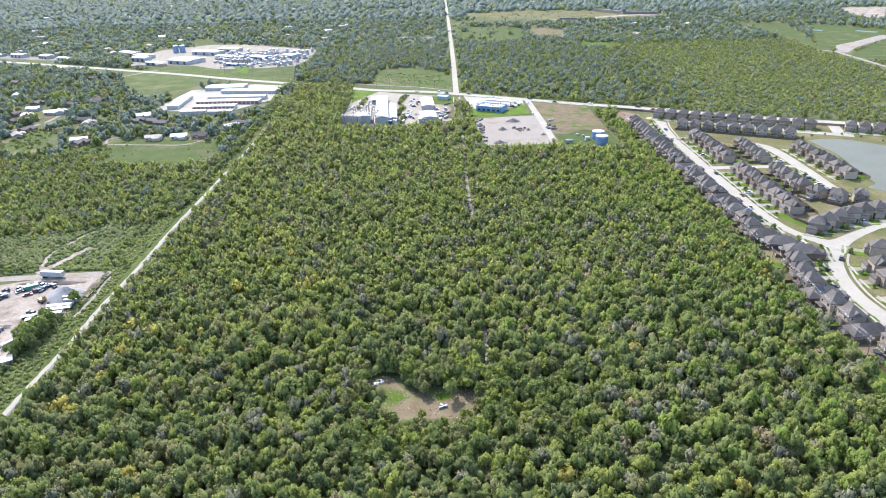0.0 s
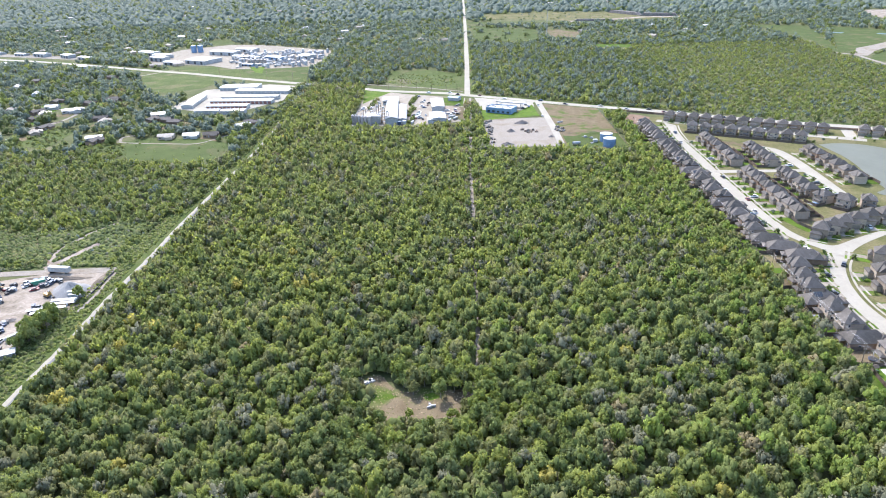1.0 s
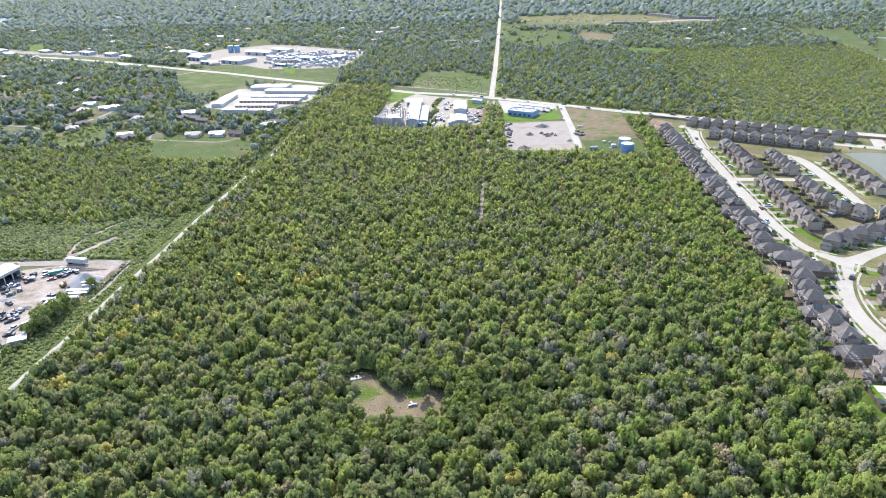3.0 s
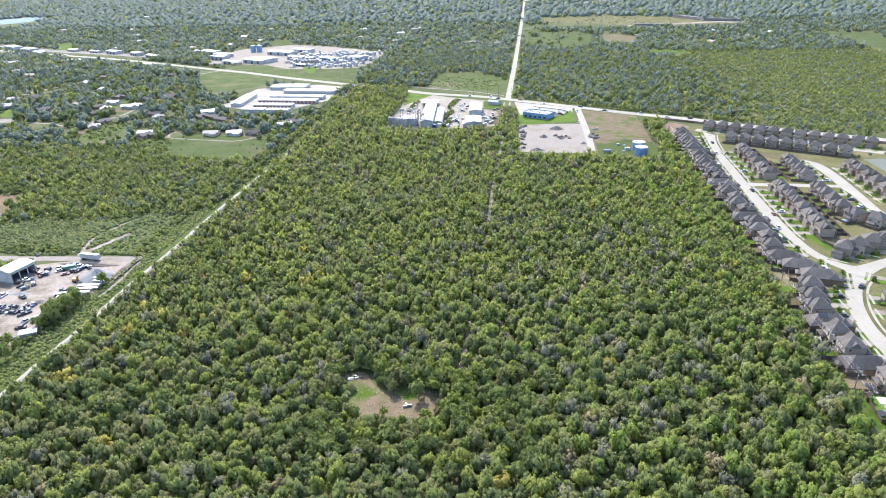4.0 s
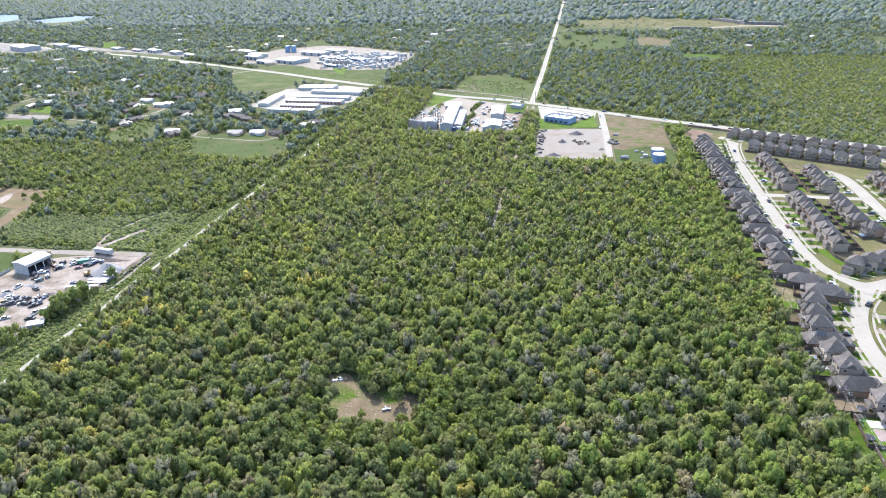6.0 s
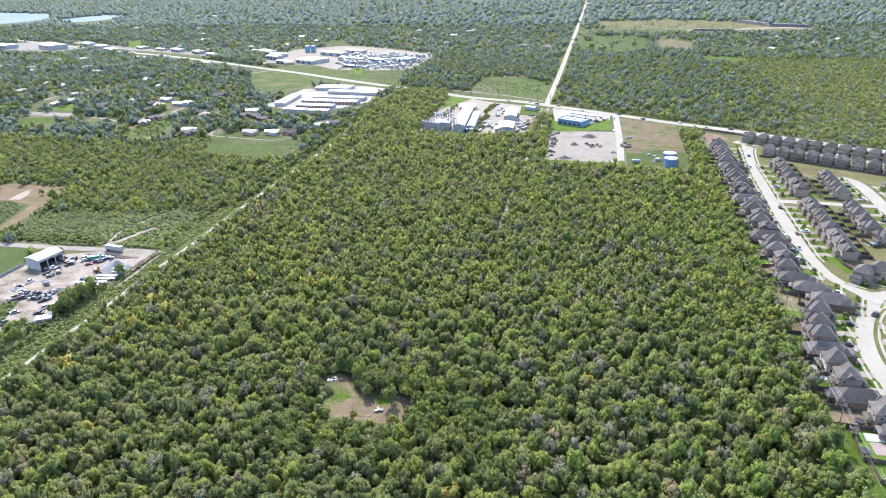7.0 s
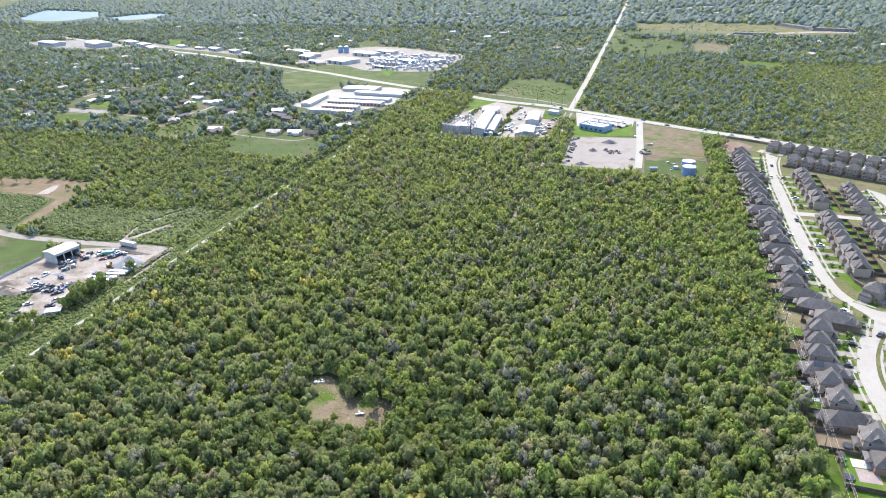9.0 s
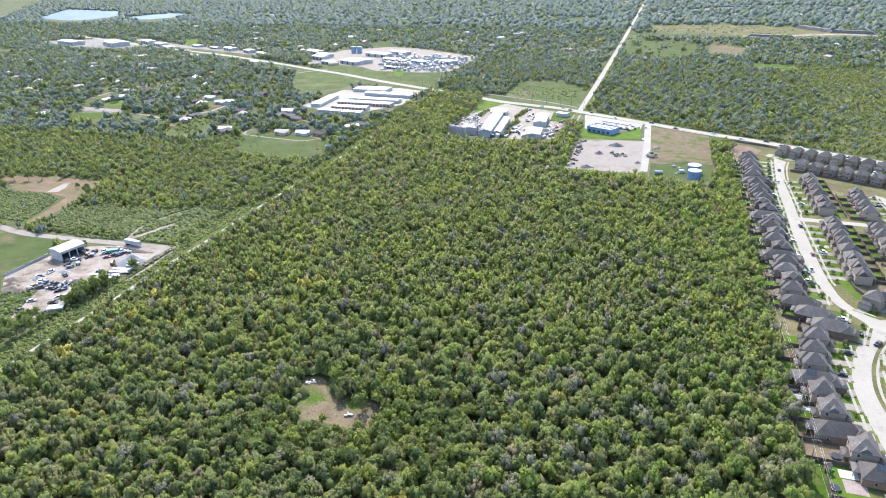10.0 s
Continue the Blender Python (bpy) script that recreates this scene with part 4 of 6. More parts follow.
def house(kind, wall_mat, storeys):
    """A hipped suburban house: street side to +x, back to -x. Long side along x."""
    h = thing("house", 0, 0, f"{'two' if storeys == 2 else 'one'}-storey brick house with a grey-brown hipped shingle roof", "house", "houses of the estate")
    wall_h = 5.4 if storeys == 2 else 3.0
    w, d = (8.1, (7.8, 8.9, 8.4)[kind % 3]) if storeys == 2 else (8.8, 16.5)
    body = Solid().box(0, 0, 0, d, w, wall_h)
    gx = d / 2 + 1.1
    body.box(gx, -1.6, 0, 2.2, 5.6, 3.0)
    wall = part("wall", body, wall_mat, h)
    roof = part("roof", Solid().hip(0, 0, wall_h, d, w, 3.8 if kind % 2 else 3.4, 0.4), shingle, h)
    sec = Solid()
    if kind % 3 == 0:
        sec.hip(d / 2 - 2.0, -1.6, wall_h + 0.05, 4.6, 5.6, 2.7, 0.4)
    elif kind % 3 == 1:
        sec.hip(-d / 2 + 2.0, 1.8, wall_h + 0.05, 5.6, 4.6, 2.7, 0.4)
    else:
        sec.hip(1.0, w / 2 - 1.8, wall_h + 0.05, 4.4, 5.0, 2.7, 0.4, gable=True)
    part("cross_roof", sec, shingle, h)
    dormer = Solid().hip((-d / 4, d / 4, 0.0)[kind % 3], (-1.2, 1.1, -1.3)[kind % 3], wall_h + 0.02, 3.8, 5.0, 1.9, 0.3, gable=kind % 2 == 0)
    part("side_roof", dormer, shingle, h)
    part("garage_roof", Solid().hip(gx + 0.1, -1.6, 3.02, 2.2, 5.6, 1.2, 0.35), shingle, h)
    part("garage_door", Solid().box(gx + 1.13, -1.6, 0.05, 0.08, 4.8, 2.2), garage_paint, h, "tan panelled garage door")
    part("front_door", Solid().box(d / 2 + 0.03, 3.0, 0.1, 0.08, 1.0, 2.1), fence_wood, h, "dark wooden front door")
    porch = Solid().hip(-d / 2 - 1.2, 1.2 if kind % 2 else -1.2, 2.55, 2.4, 5.0, 0.8, 0.2)
    part("porch_roof", porch, shingle, h)
    for sy in (-1, 1):
        part("post", Solid().box(-d / 2 - 2.2, (1.2 if kind % 2 else -1.2) + sy * 2.2, 0, 0.18, 0.18, 2.6), trim_paint, h)
    levels = [1.0] + ([3.6] if storeys == 2 else [])
    for z in levels:
        for y in (-2.4, 2.4):
            win = part("window", Solid().box(-d / 2 - 0.03, y, z, 0.1, 1.2, 1.3), trim_paint, h, "white-framed window")
            part("pane", Solid().box(-d / 2 - 0.07, y, z + 0.1, 0.06, 1.0, 1.1), glass_dark, win)
        for x in (-d / 4,):
            win = part("window", Solid().box(x, -w / 2 - 0.03, z, 1.0, 0.1, 1.3), trim_paint, h, "white-framed window")
            part("pane", Solid().box(x, -w / 2 - 0.07, z + 0.1, 0.8, 0.06, 1.1), glass_dark, win)
    for i, x in enumerate((-2.0, 0.8, 2.4)[: 2 + kind % 2]):
        part("vent", Solid().cyl(x, 1.6 if i % 2 else -1.5, wall_h + 1.0, 0.14, 0.14, 1.5, 8), white_metal, h, "small pale roof vent")
    return h


def row_x(y):
    """Where the houses of the west row stand: the row bends away with the street in the south."""
    return 154.3 + max(0.0, 200 - y) * 0.3


HOUSE = [house(k, WALLS[k % 3], 2 if k % 5 != 3 else 1) for k in range(6)]
for i, h in enumerate(HOUSE):
    h.matrix_world = pose(*q(row_x(117.0 + 10.9 * i), 117.0 + 10.9 * i), 0.1)
# x, y, turn, metres to the kerb, depth of the back yard
STREET_LINE = sorted((y, x) for x, y in curve_through(STREET_W, 4))


def run_to_kerb(x, y, turn):
    """Metres from a house of the west row to its kerb."""
    return (np.interp(y, *zip(*STREET_LINE)) - x) * K / math.cos(radians(turn))


WEST = [(163.2, 186.4, -4), (158.4, 195.4, -4), (153.6, 204.4, 0), (153.2, 214.2, 0), (152.0, 223.8, 0), (152.0, 232.8, 0), (152.4, 242.0, 2), (153.8, 251.6, 3), (156.6, 261.4, -4), (164.6, 273.4, -14), (160.0, 282.8, -18), (156.0, 291.8, -14), (153.6, 302.2, -3)]
WEST += [(155.2 - 1.8 * (i % 2), 312.6 + 9.3 * i, 0) for i in range(23)]
WIDE_ONES = (204.4, 273.4, 282.8, 291.8)
ROWS = [(x, y, turn, run_to_kerb(x, y, turn), 17.2 if y < 200 else 12.5) for x, y, turn in WEST]
ROWS += [(186.4, 325.5 + 9.4 * i, 180, 16.2, 11.5) for i in range(8)] + [(187.4, 416 + 11.2 * i, 180, 16.4, 10.8) for i in range(6)]
ROWS += [(207.2, 357.5 + 10.2 * i, 0, 20.0, 10.0) for i in range(4)] + [(209, 414 + 10.8 * i, 0, 17.0, 10.0) for i in range(4)]
ROWS += [(245, 378 + 11.5 * i, 180, 13.0, 12.0) for i in range(6)]
ROWS += [(181 + 8.3 * i, 539 - 4.1 * i, -116.6, 14.0, 9.0) for i in range(13)] + [(306 + 8 * i, 482 - 4 * i, -116.6, 14.0, 9.0) for i in range(4)]
ROWS += [(188 + 8.3 * i, 503 - 4.3 * i, 63.4, 14.0, 9.0) for i in range(9)]
ROWS += [(236, 321, -90, 15.0, 9.0), (227, 319.5, -92, 14.5, 9.0), (218.4, 317.4, -98, 14.0, 9.0), (209.6, 313.6, -105, 13.5, 9.0), (201.2, 309.8, -112, 13.0, 9.0), (193.4, 305.6, -118, 12.5, 9.0), (185.8, 301.2, -125, 11.5, 9.0), (209.5, 346.5, 20, 15.0, 9.0), (217.5, 338.8, 40, 13.0, 7.0), (229.5, 338.4, 65, 13.0, 7.0)]
ROWS += [(199, 271.5, 150, 17.0, 10.0), (189, 255, 168, 13.0, 10.0), (186, 243.6, 176, 12.5, 10.0), (185.6, 230, 180, 13.0, 10.0), (186.4, 217, 178, 13.5, 10.0), (187.6, 204, 174, 14.0, 10.0)]
rngH = np.random.default_rng(11)


def local(m, x0, y0, x1, y1):
    """The corners, in plan units, of a rectangle given in a house's own metres."""
    return [tuple(c / K for c in (m @ Vector((x, y, 0)))[:2]) for x, y in ((x0, y0), (x1, y0), (x1, y1), (x0, y1))]


DRIVES = []
for i, (x, y, turn, run, yard) in enumerate([(row_x(117.0 + 10.9 * i), 117.0 + 10.9 * i, 0, 15.0, 12.5 + max(0.0, 76.1 - 10.9 * i) * 0.15) for i in range(6)] + ROWS):
    m = pose(*q(x, y), 0.1, 0, 0, turn + (rngH.uniform(-1.5, 1.5) if i > 5 else 0))
    if i > 5:
        made = copy_thing(HOUSE[3 if y in WIDE_ONES else (0, 1, 2, 4, 5, 1, 4, 3)[int(rngH.integers(8 if i < 38 else 7))]], m @ Matrix.Diagonal((1.16 if 18 < i < 6 + len(WEST) else 1.0, 1.0, 1.0, 1.0)))
        if i in (6, 11, 27, 30, 41):
            panel = Solid()
            for a in range(3):
                panel.add([(-4.6 + a * 1.3, -2.9, 6.05), (-3.4 + a * 1.3, -2.9, 6.05), (-3.4 + a * 1.3, -0.7, 7.6), (-4.6 + a * 1.3, -0.7, 7.6)], [(0, 1, 2, 3)])
            part("solar_panel", panel, glass_dark, made, "dark solar panels on the roof slope")
    half = 5.9 if i < 6 else 4.1 if i == 6 else 5.1 if i < 19 else 5.25 if i < 6 + len(WEST) else 5.0
    sheet("driveway", local(m, 6.9, -3.9, run, 0.4), 0.165, drive_concrete, "short concrete driveway", "driveway")
    if run > 9.5:
        sheet("front_lawn", local(m, 5.4, 0.5, run - 0.1, half), 0.16, lawn, "green front lawn down to the kerb", "lawn")
        sheet("side_lawn", local(m, 5.4, -half, run - 0.1, -4.0), 0.16, lawn if rngH.random() < 0.7 else dry_lawn, "narrow front lawn beside the driveway", "lawn")
        sheet("front_walk", local(m, run - 2.4, -half, run - 1.3, half), 0.175, concrete, "pale pavement beside the kerb", "pavement")
    green, south = rngH.random() < 0.75 and i != 7, {6: 14.0, 7: 6.2}.get(i, half)
    sheet("back_yard", local(m, -1.0 - yard, -south + 0.1, -5.4, half - 0.1), 0.155, lawn if green else dry_lawn, "back yard of green lawn" if green else "back yard of dry worn grass", "yard")
    x0, x1 = -1.1 - yard, -3.0
    fo = thing("fence", 0, 0, "weathered brown board fence round a back yard", "fence", "yard fences")
    fo.matrix_world = m
    part("side_panel", Solid().box((x0 + x1) / 2, -south, 0, x1 - x0, 0.09, 1.85), fence_wood, fo)
    part("back_panel", Solid().box(x0, (half - south) / 2, 0, 0.09, half + south - 0.1, 1.85), fence_wood, fo)
    DRIVES.append((m, run))


# board fence round the corner garden
cf = thing("fence", 0, 0, "weathered brown board fence round a corner garden", "fence", "yard fences")
for a, b in (((181.6, 326), (182, 316)), ((182, 316), (186, 306.5)), ((186, 306.5), (191, 309)), ((181.6, 326), (198, 325))):
    a, b = Vector(q(*a)), Vector(q(*b))
    c = (a + b) / 2
    part("panel", Solid().box(c.x, c.y, 0, (b - a).length, 0.09, 1.85, math.degrees(math.atan2(b.y - a.y, b.x - a.x))), fence_wood, cf)
# brick wall between the estate and the highway
SOUTH = ribbon(HWY, 11.6)
SOUTH = sorted((p for p in SOUTH if 141 < p[0] < 330 and p[1] < np.interp(p[0], *zip(*sorted(HWY)))), key=lambda p: p[0])
wall_thing = thing("boundary_wall", 0, 0, "low reddish-brown brick wall along the highway", "wall")
for a, b in zip(SOUTH[:-1], SOUTH[1:]):
    a, b = Vector(q(*a)), Vector(q(*b))
    c = (a + b) / 2
    part("panel", Solid().box(c.x, c.y, 0, (b - a).length - 0.3, 0.25, 2.0, math.degrees(math.atan2(b.y - a.y, b.x - a.x))), brickwall, wall_thing)
    part("pier", Solid().box(b.x, b.y, 0, 0.5, 0.5, 2.3), brickwall, wall_thing)


# ---- vehicles ----
def car(mat, kind):
    """A parked car or pickup, nose to +x."""
    c = thing("car" if kind != "pickup" else "pickup_truck", 0, 0, mat.name.split("_")[1] + {"car": " parked saloon car with dark windows", "suv": " parked high-roofed car with dark windows", "pickup": " parked pickup truck with an open bed"}[kind], "car", "parked vehicles")
    L, W = (4.7, 1.8) if kind == "car" else (5.0, 1.95)
    low = 0.75 if kind == "car" else 0.95
    b = Solid().box(0, 0, 0.32, L, W, low - 0.32, taper=0.98)
    part("body", b, mat, c)
    if kind == "pickup":
        part("cabin", Solid().box(0.3, 0, low, 2.1, W * 0.92, 0.75, taper=0.82), glass_dark, c)
        part("roof", Solid().box(0.3, 0, low + 0.75, 1.65, W * 0.74, 0.06), mat, c)
        part("bed", Solid().box(-1.65, 0, low, 1.5, W * 0.86, 0.02), rubber, c)
    else:
        part("cabin", Solid().box(-0.2, 0, low, 2.9 if kind == "suv" else 2.5, W * 0.92, 0.62, taper=0.8), glass_dark, c)
        part("roof", Solid().box(-0.2, 0, low + 0.62, 2.2 if kind == "suv" else 1.85, W * 0.72, 0.06), mat, c)
    for x in (-L * 0.31, L * 0.31):
        for y in (-W / 2 + 0.1, W / 2 - 0.1):
            part("wheel", Solid().rod((x, y - 0.11, 0.33), (x, y + 0.11, 0.33), 0.33, 10), rubber, c)
    return c


CARS = [car(CAR_PAINT[0], "car"), car(CAR_PAINT[1], "suv"), car(CAR_PAINT[2], "car"), car(CAR_PAINT[3], "car"), car(CAR_PAINT[4], "suv"), car(CAR_PAINT[0], "pickup"), car(CAR_PAINT[1], "pickup")]
FIRST = [(-182, 263.6, 70), (-185.2, 261.7, 70), (-187.3, 259.9, 60), (-181.8, 256.3, 30), (-177.2, 262.2, 80), (-197, 249.3, 10), (-191.7, 254.1, 75)]
for c, (x, y, a) in zip(CARS, FIRST):
    c.matrix_world = pose(*q(x, y), 0.12, 0, 0, a)


def park(k, x, y, turn, z=0.15):
    copy_thing(CARS[k % 7], pose(*q(x, y), z, 0, 0, turn))


rngC = np.random.default_rng(5)
for m, run in DRIVES:
    if run > 9.5 and rngC.random() < 0.26:
        p = m @ Vector((max(9.6, run - 4.4 + rngC.uniform(-0.8, 0.8)), rngC.choice((-2.9, -0.6)), 0))
        park(int(rngC.integers(7)), p.x / K, p.y / K, math.degrees(m.to_euler().z) + rngC.choice((0, 180)), 0.18)
for y, side, k in ((470, 169.4, 2), (391, 171, 1), (352, 170.8, 3), (333, 167, 5), (268, 180.0, 1), (497, 173.4, 4)):
    park(k, side, y, 90 + (side > 175) * 180 + (-35 if y == 268 else 0))
# cars on the highway and at the shop
for i, s_ in enumerate((8, 9.5, 12, 13.2, 15.1, 17, 19, 21.3, 23, 25.2, 27, 29, 31, 34)):
    a, b = Vector(HWY[int(s_)]), Vector(HWY[int(s_) + 1])
    d = (b - a).normalized()
    p = a.lerp(b, s_ % 1) + Vector((-d.y, d.x)) * (2.2 if i % 2 else -2.2)
    park(i * 3 + 1, p.x, p.y, math.degrees(math.atan2(d.y, d.x)) + 180 * (i % 2), 0.13)
for i, (x, y, a) in enumerate(((36, 604, 65), (40, 601, 65), (45, 606, -25), (52, 601, 60), (60, 594, 65), (66, 590, -30), (72, 596, 90), (70, 603, -25), (80, 560, 90), (81, 600, 90), (-26.6, 573.7, 20), (-26, 566, 20), (-22, 558, 100), (-24, 562, 20), (-20, 572, 90),
                              (2, 572, 40), (4, 578, 40), (6, 584, 60), (8, 574, 20), (-36, 640, 60), (-30, 650, 60))):
    park(i * 5 + 2, x, y, a)
YARD_CARS = [(-201.4, 257.9), (-200.3, 260), (-194, 250), (-194.5, 243), (-196.7, 234), (-186.5, 233), (-191, 222.5), (-184, 221), (-181, 219.5), (-179, 223), (-175, 222), (-168.5, 208), (-170, 213), (-165, 200), (-180, 207), (-177, 198), (-189, 224), (-187, 219),
             (-199, 252), (-198, 246), (-189, 262), (-179, 260), (-176, 265), (-193, 256), (-167, 223), (-163, 219), (-186, 264.6), (-183.5, 266), (-179.8, 264.5), (-174.5, 263.8), (-193, 224.5), (-183, 223.4), (-177.6, 220.8), (-175.6, 218.6), (-172.8, 240.5), (-170.4, 239.5)]
for i, (x, y) in enumerate(YARD_CARS):
    park((1, 6, 4, 6, 5, 1, 2, 6)[i % 8], x, y, (i * 67) % 180, 0.12)


def trailer(length, mat, label, open_flat=False):
    """A box or flatbed trailer on its axles, along x."""
    t = thing("trailer", 0, 0, label, "trailer", "trailers")
    if open_flat:
        part("deck", Solid().box(0, 0, 1.0, length, 2.5, 0.22), mat, t)
        part("headboard", Solid().box(length / 2 - 0.1, 0, 1.22, 0.15, 2.5, 1.0), mat, t)
    else:
        part("body", Solid().box(0, 0, 1.0, length, 2.55, 2.7), mat, t)
        part("door", Solid().box(-length / 2 - 0.03, 0, 1.1, 0.06, 2.4, 2.5), trim_paint, t)
    part("frame", Solid().box(0, 0, 0.75, length * 0.95, 0.9, 0.22), dark_metal, t)
    for x in (-length / 2 + 1.2, -length / 2 + 2.4):
        for y in (-1.0, 1.0):
            part("wheel", Solid().rod((x, y - 0.25, 0.5), (x, y + 0.25, 0.5), 0.5, 10), rubber, t)
    part("landing_leg", Solid().box(length / 2 - 2.5, 0, 0.0, 0.2, 1.8, 0.8), dark_metal, t)
    return t


def heap(x, y, rx, ry, h, mat, label, seed=0):
    """A loose cone of stone, uneven all round."""
    rng = np.random.default_rng(seed)
    nr, na = 6, 22
    vs = [(0, 0, h)]
    for i in range(1, nr + 1):
        for j in range(na):
            a, f = 6.28319 * j / na, i / nr
            w = 1 + 0.14 * math.sin(3 * a + seed) + rng.uniform(-0.06, 0.06)
            vs.append((math.cos(a) * rx * f * w, math.sin(a) * ry * f * w, max(h * (1 - f) ** 1.15 + (rng.uniform(-0.12, 0.12) * h if i < nr else 0), 0.0) - (0.15 if i == nr else 0)))
    fs = [(0, 1 + j, 1 + (j + 1) % na) for j in range(na)]
    for i in range(nr - 1):
        for j in range(na):
            a, b = 1 + i * na, 1 + (i + 1) * na
            fs.append((a + j, b + j, b + (j + 1) % na, a + (j + 1) % na))
    ob = new("mound", Solid().add(vs, fs).mesh("mound", mat, True))
    ob.matrix_world = pose(*q(x, y), 0.12)
    return tagged(ob, label, "heap", "heaps")


def hall(x, y, sx, sy, h, turn, wall_mat, roof_mat, label, rise=0.8, doors=0, door_mat=None, name="building", windows=0):
    """A low-pitched metal building with roof sheet, ridge cap, doors."""
    b = thing(name, *q(x, y), label, "building", "", turn)
    part("wall", Solid().box(0, 0, 0, sx, sy, h), wall_mat, b)
    part("roof", Solid().hip(0, 0, h, sx, sy, rise, 0.35, True, 0.25), roof_mat, b)
    if sx >= sy:
        part("ridge_cap", Solid().box(0, 0, h + 0.22 + rise, sx + 0.6, 0.5, 0.1), roof_mat, b)
    else:
        part("ridge_cap", Solid().box(0, 0, h + 0.22 + rise, 0.5, sy + 0.6, 0.1), roof_mat, b)
    along = sx >= sy
    ln = sx if along else sy
    for i in range(doors):
        o = -ln / 2 + ln * (i + 0.5) / doors
        w = min(ln / doors * 0.72, 4.2)
        dh = min(h * 0.8, 4.6)
        if along:
            part("door", Solid().box(o, -sy / 2 - 0.04, 0.02, w, 0.1, dh), door_mat or dark_metal, b)
        else:
            part("door", Solid().box(-sx / 2 - 0.04, o, 0.02, 0.1, w, dh), door_mat or dark_metal, b)
    for i in range(windows):
        o = -sx / 2 + sx * (i + 0.5) / windows
        part("window", Solid().box(o, -sy / 2 - 0.04, h * 0.45, sx / windows * 0.5, 0.1, h * 0.28), glass_dark, b)
    return b


# ---- the work yard in the west ----
barn = thing("steel_shed", *q(-204.5, 253.5), "white steel shed with three open dark bays", "shed", "", 78)
bw, bd, bh = 15.5, 11.0, 6.2
shell = Solid().box(0, bd / 2 - 0.1, 0, bw, 0.2, bh).box(-bw / 2 + 0.1, 0, 0, 0.2, bd - 0.4, bh).box(bw / 2 - 0.1, 0, 0, 0.2, bd - 0.4, bh).box(0, -bd / 2 + 0.1, bh - 1.4, bw, 0.2, 1.4)
part("wall", shell, white_metal, barn)
for i in range(4):
    part("post", Solid().box(-bw / 2 + 0.3 + i * (bw - 0.6) / 3, -bd / 2 + 0.12, 0, 0.6, 0.26, bh - 1.38), white_metal, barn)
part("floor", Solid().box(0, 0, 0.1, bw - 0.4, bd - 0.4, 0.08), asphalt, barn)
part("roof", Solid().hip(0, 0, bh, bw, bd, 1.0, 0.4, True, 0.2), white_metal, barn, "white ribbed metal roof")
t1 = trailer(12.2, white_metal, "long white box trailer beside the gravel road")
t1.matrix_world = pose(*q(-179.5, 273.4), 0.15, 0, 0, -8)
t2 = trailer(12.5, grey_metal, "flatbed trailer with a pale worn deck", True)
t2.matrix_world = pose(*q(-163, 238.5), 0.12, 0, 0, 12)
for x, y, a in ((-161.5, 242.5, 12), (-165, 235, 14), (-162, 245.5, 10), (-168, 237.5, 16)):
    copy_thing(t2, pose(*q(x, y), 0.12, 0, 0, a))
for x, y, a in ((-158.6, 248.6, 8), (-166, 216, 60), (-160.5, 251.5, 10)):
    t = copy_thing(t1, pose(*q(x, y), 0.12, 0, 0, a) @ Matrix.Scale(0.6, 4))
heap(-165.5, 256, 10.5, 8.5, 4.8, stone_heap, "pale grey crushed stone heap", 1)
heap(-199, 214, 9, 5, 2.4, soil_heap, "dark soil and rubble heap", 2)
heap(-208, 222, 6, 4, 2.0, soil_heap, "dark soil heap by the fence", 3)
heap(-204, 217.5, 5, 4, 2.0, soil_heap, "brown soil heap beside the fence", 15)
heap(-194, 213.5, 5, 3.5, 1.8, soil_heap, "brown soil heap at the grass", 16)
heap(-196, 226, 4, 3, 2.0, stone_heap, "small grey stone heap", 4)
heap(-176, 230, 2.6, 2.0, 1.0, dark_heap, "small dark heap in the yard", 5)
heap(-176, 267.2, 19, 2.0, 1.8, soil_heap, "long dark soil berm along the yard", 12)
heap(-156.5, 262, 2.0, 13, 1.3, soil_heap, "long dark soil berm by the bank", 13)
heap(-191, 236.5, 6, 2, 0.9, stone_heap, "low grey spread of gravel", 14)
gb = thing("dumpster", *q(-183.5, 262.5), "green open steel dumpster in the yard", "dumpster", "", 30)
part("bin", Solid().box(0, 0, 0.2, 6.2, 2.5, 2.0), CAR_PAINT[6], gb)
part("rim", Solid().box(0, 0, 2.2, 6.4, 2.7, 0.15), CAR_PAINT[6], gb)
hall(-161, 203, 7.0, 4.6, 2.4, 30, white_metal, white_metal, "small white carport roof at the yard's end", 0.4, name="carport")


def digger(x, y, turn):
    e = thing("excavator", *q(x, y), "yellow tracked excavator on bare soil", "excavator", "machines", turn)
    for s_ in (-1, 1):
        part("track", Solid().box(0, s_ * 1.1, 0.0, 3.6, 0.6, 0.8), rubber, e)
    part("house", Solid().box(-0.3, 0, 0.9, 3.0, 2.4, 1.2), CAR_PAINT[5], e)
    part("cabin", Solid().box(0.6, 0.7, 2.1, 1.3, 1.0, 1.1), glass_dark, e)
    part("boom", Solid().rod((1.0, -0.2, 1.6), (3.8, -0.2, 4.4), 0.25, 6).rod((3.8, -0.2, 4.4), (5.4, -0.2, 1.6), 0.2, 6), CAR_PAINT[5], e)
    part("bucket", Solid().box(5.4, -0.2, 0.7, 0.8, 1.1, 0.9, 20), dark_metal, e)
    return e


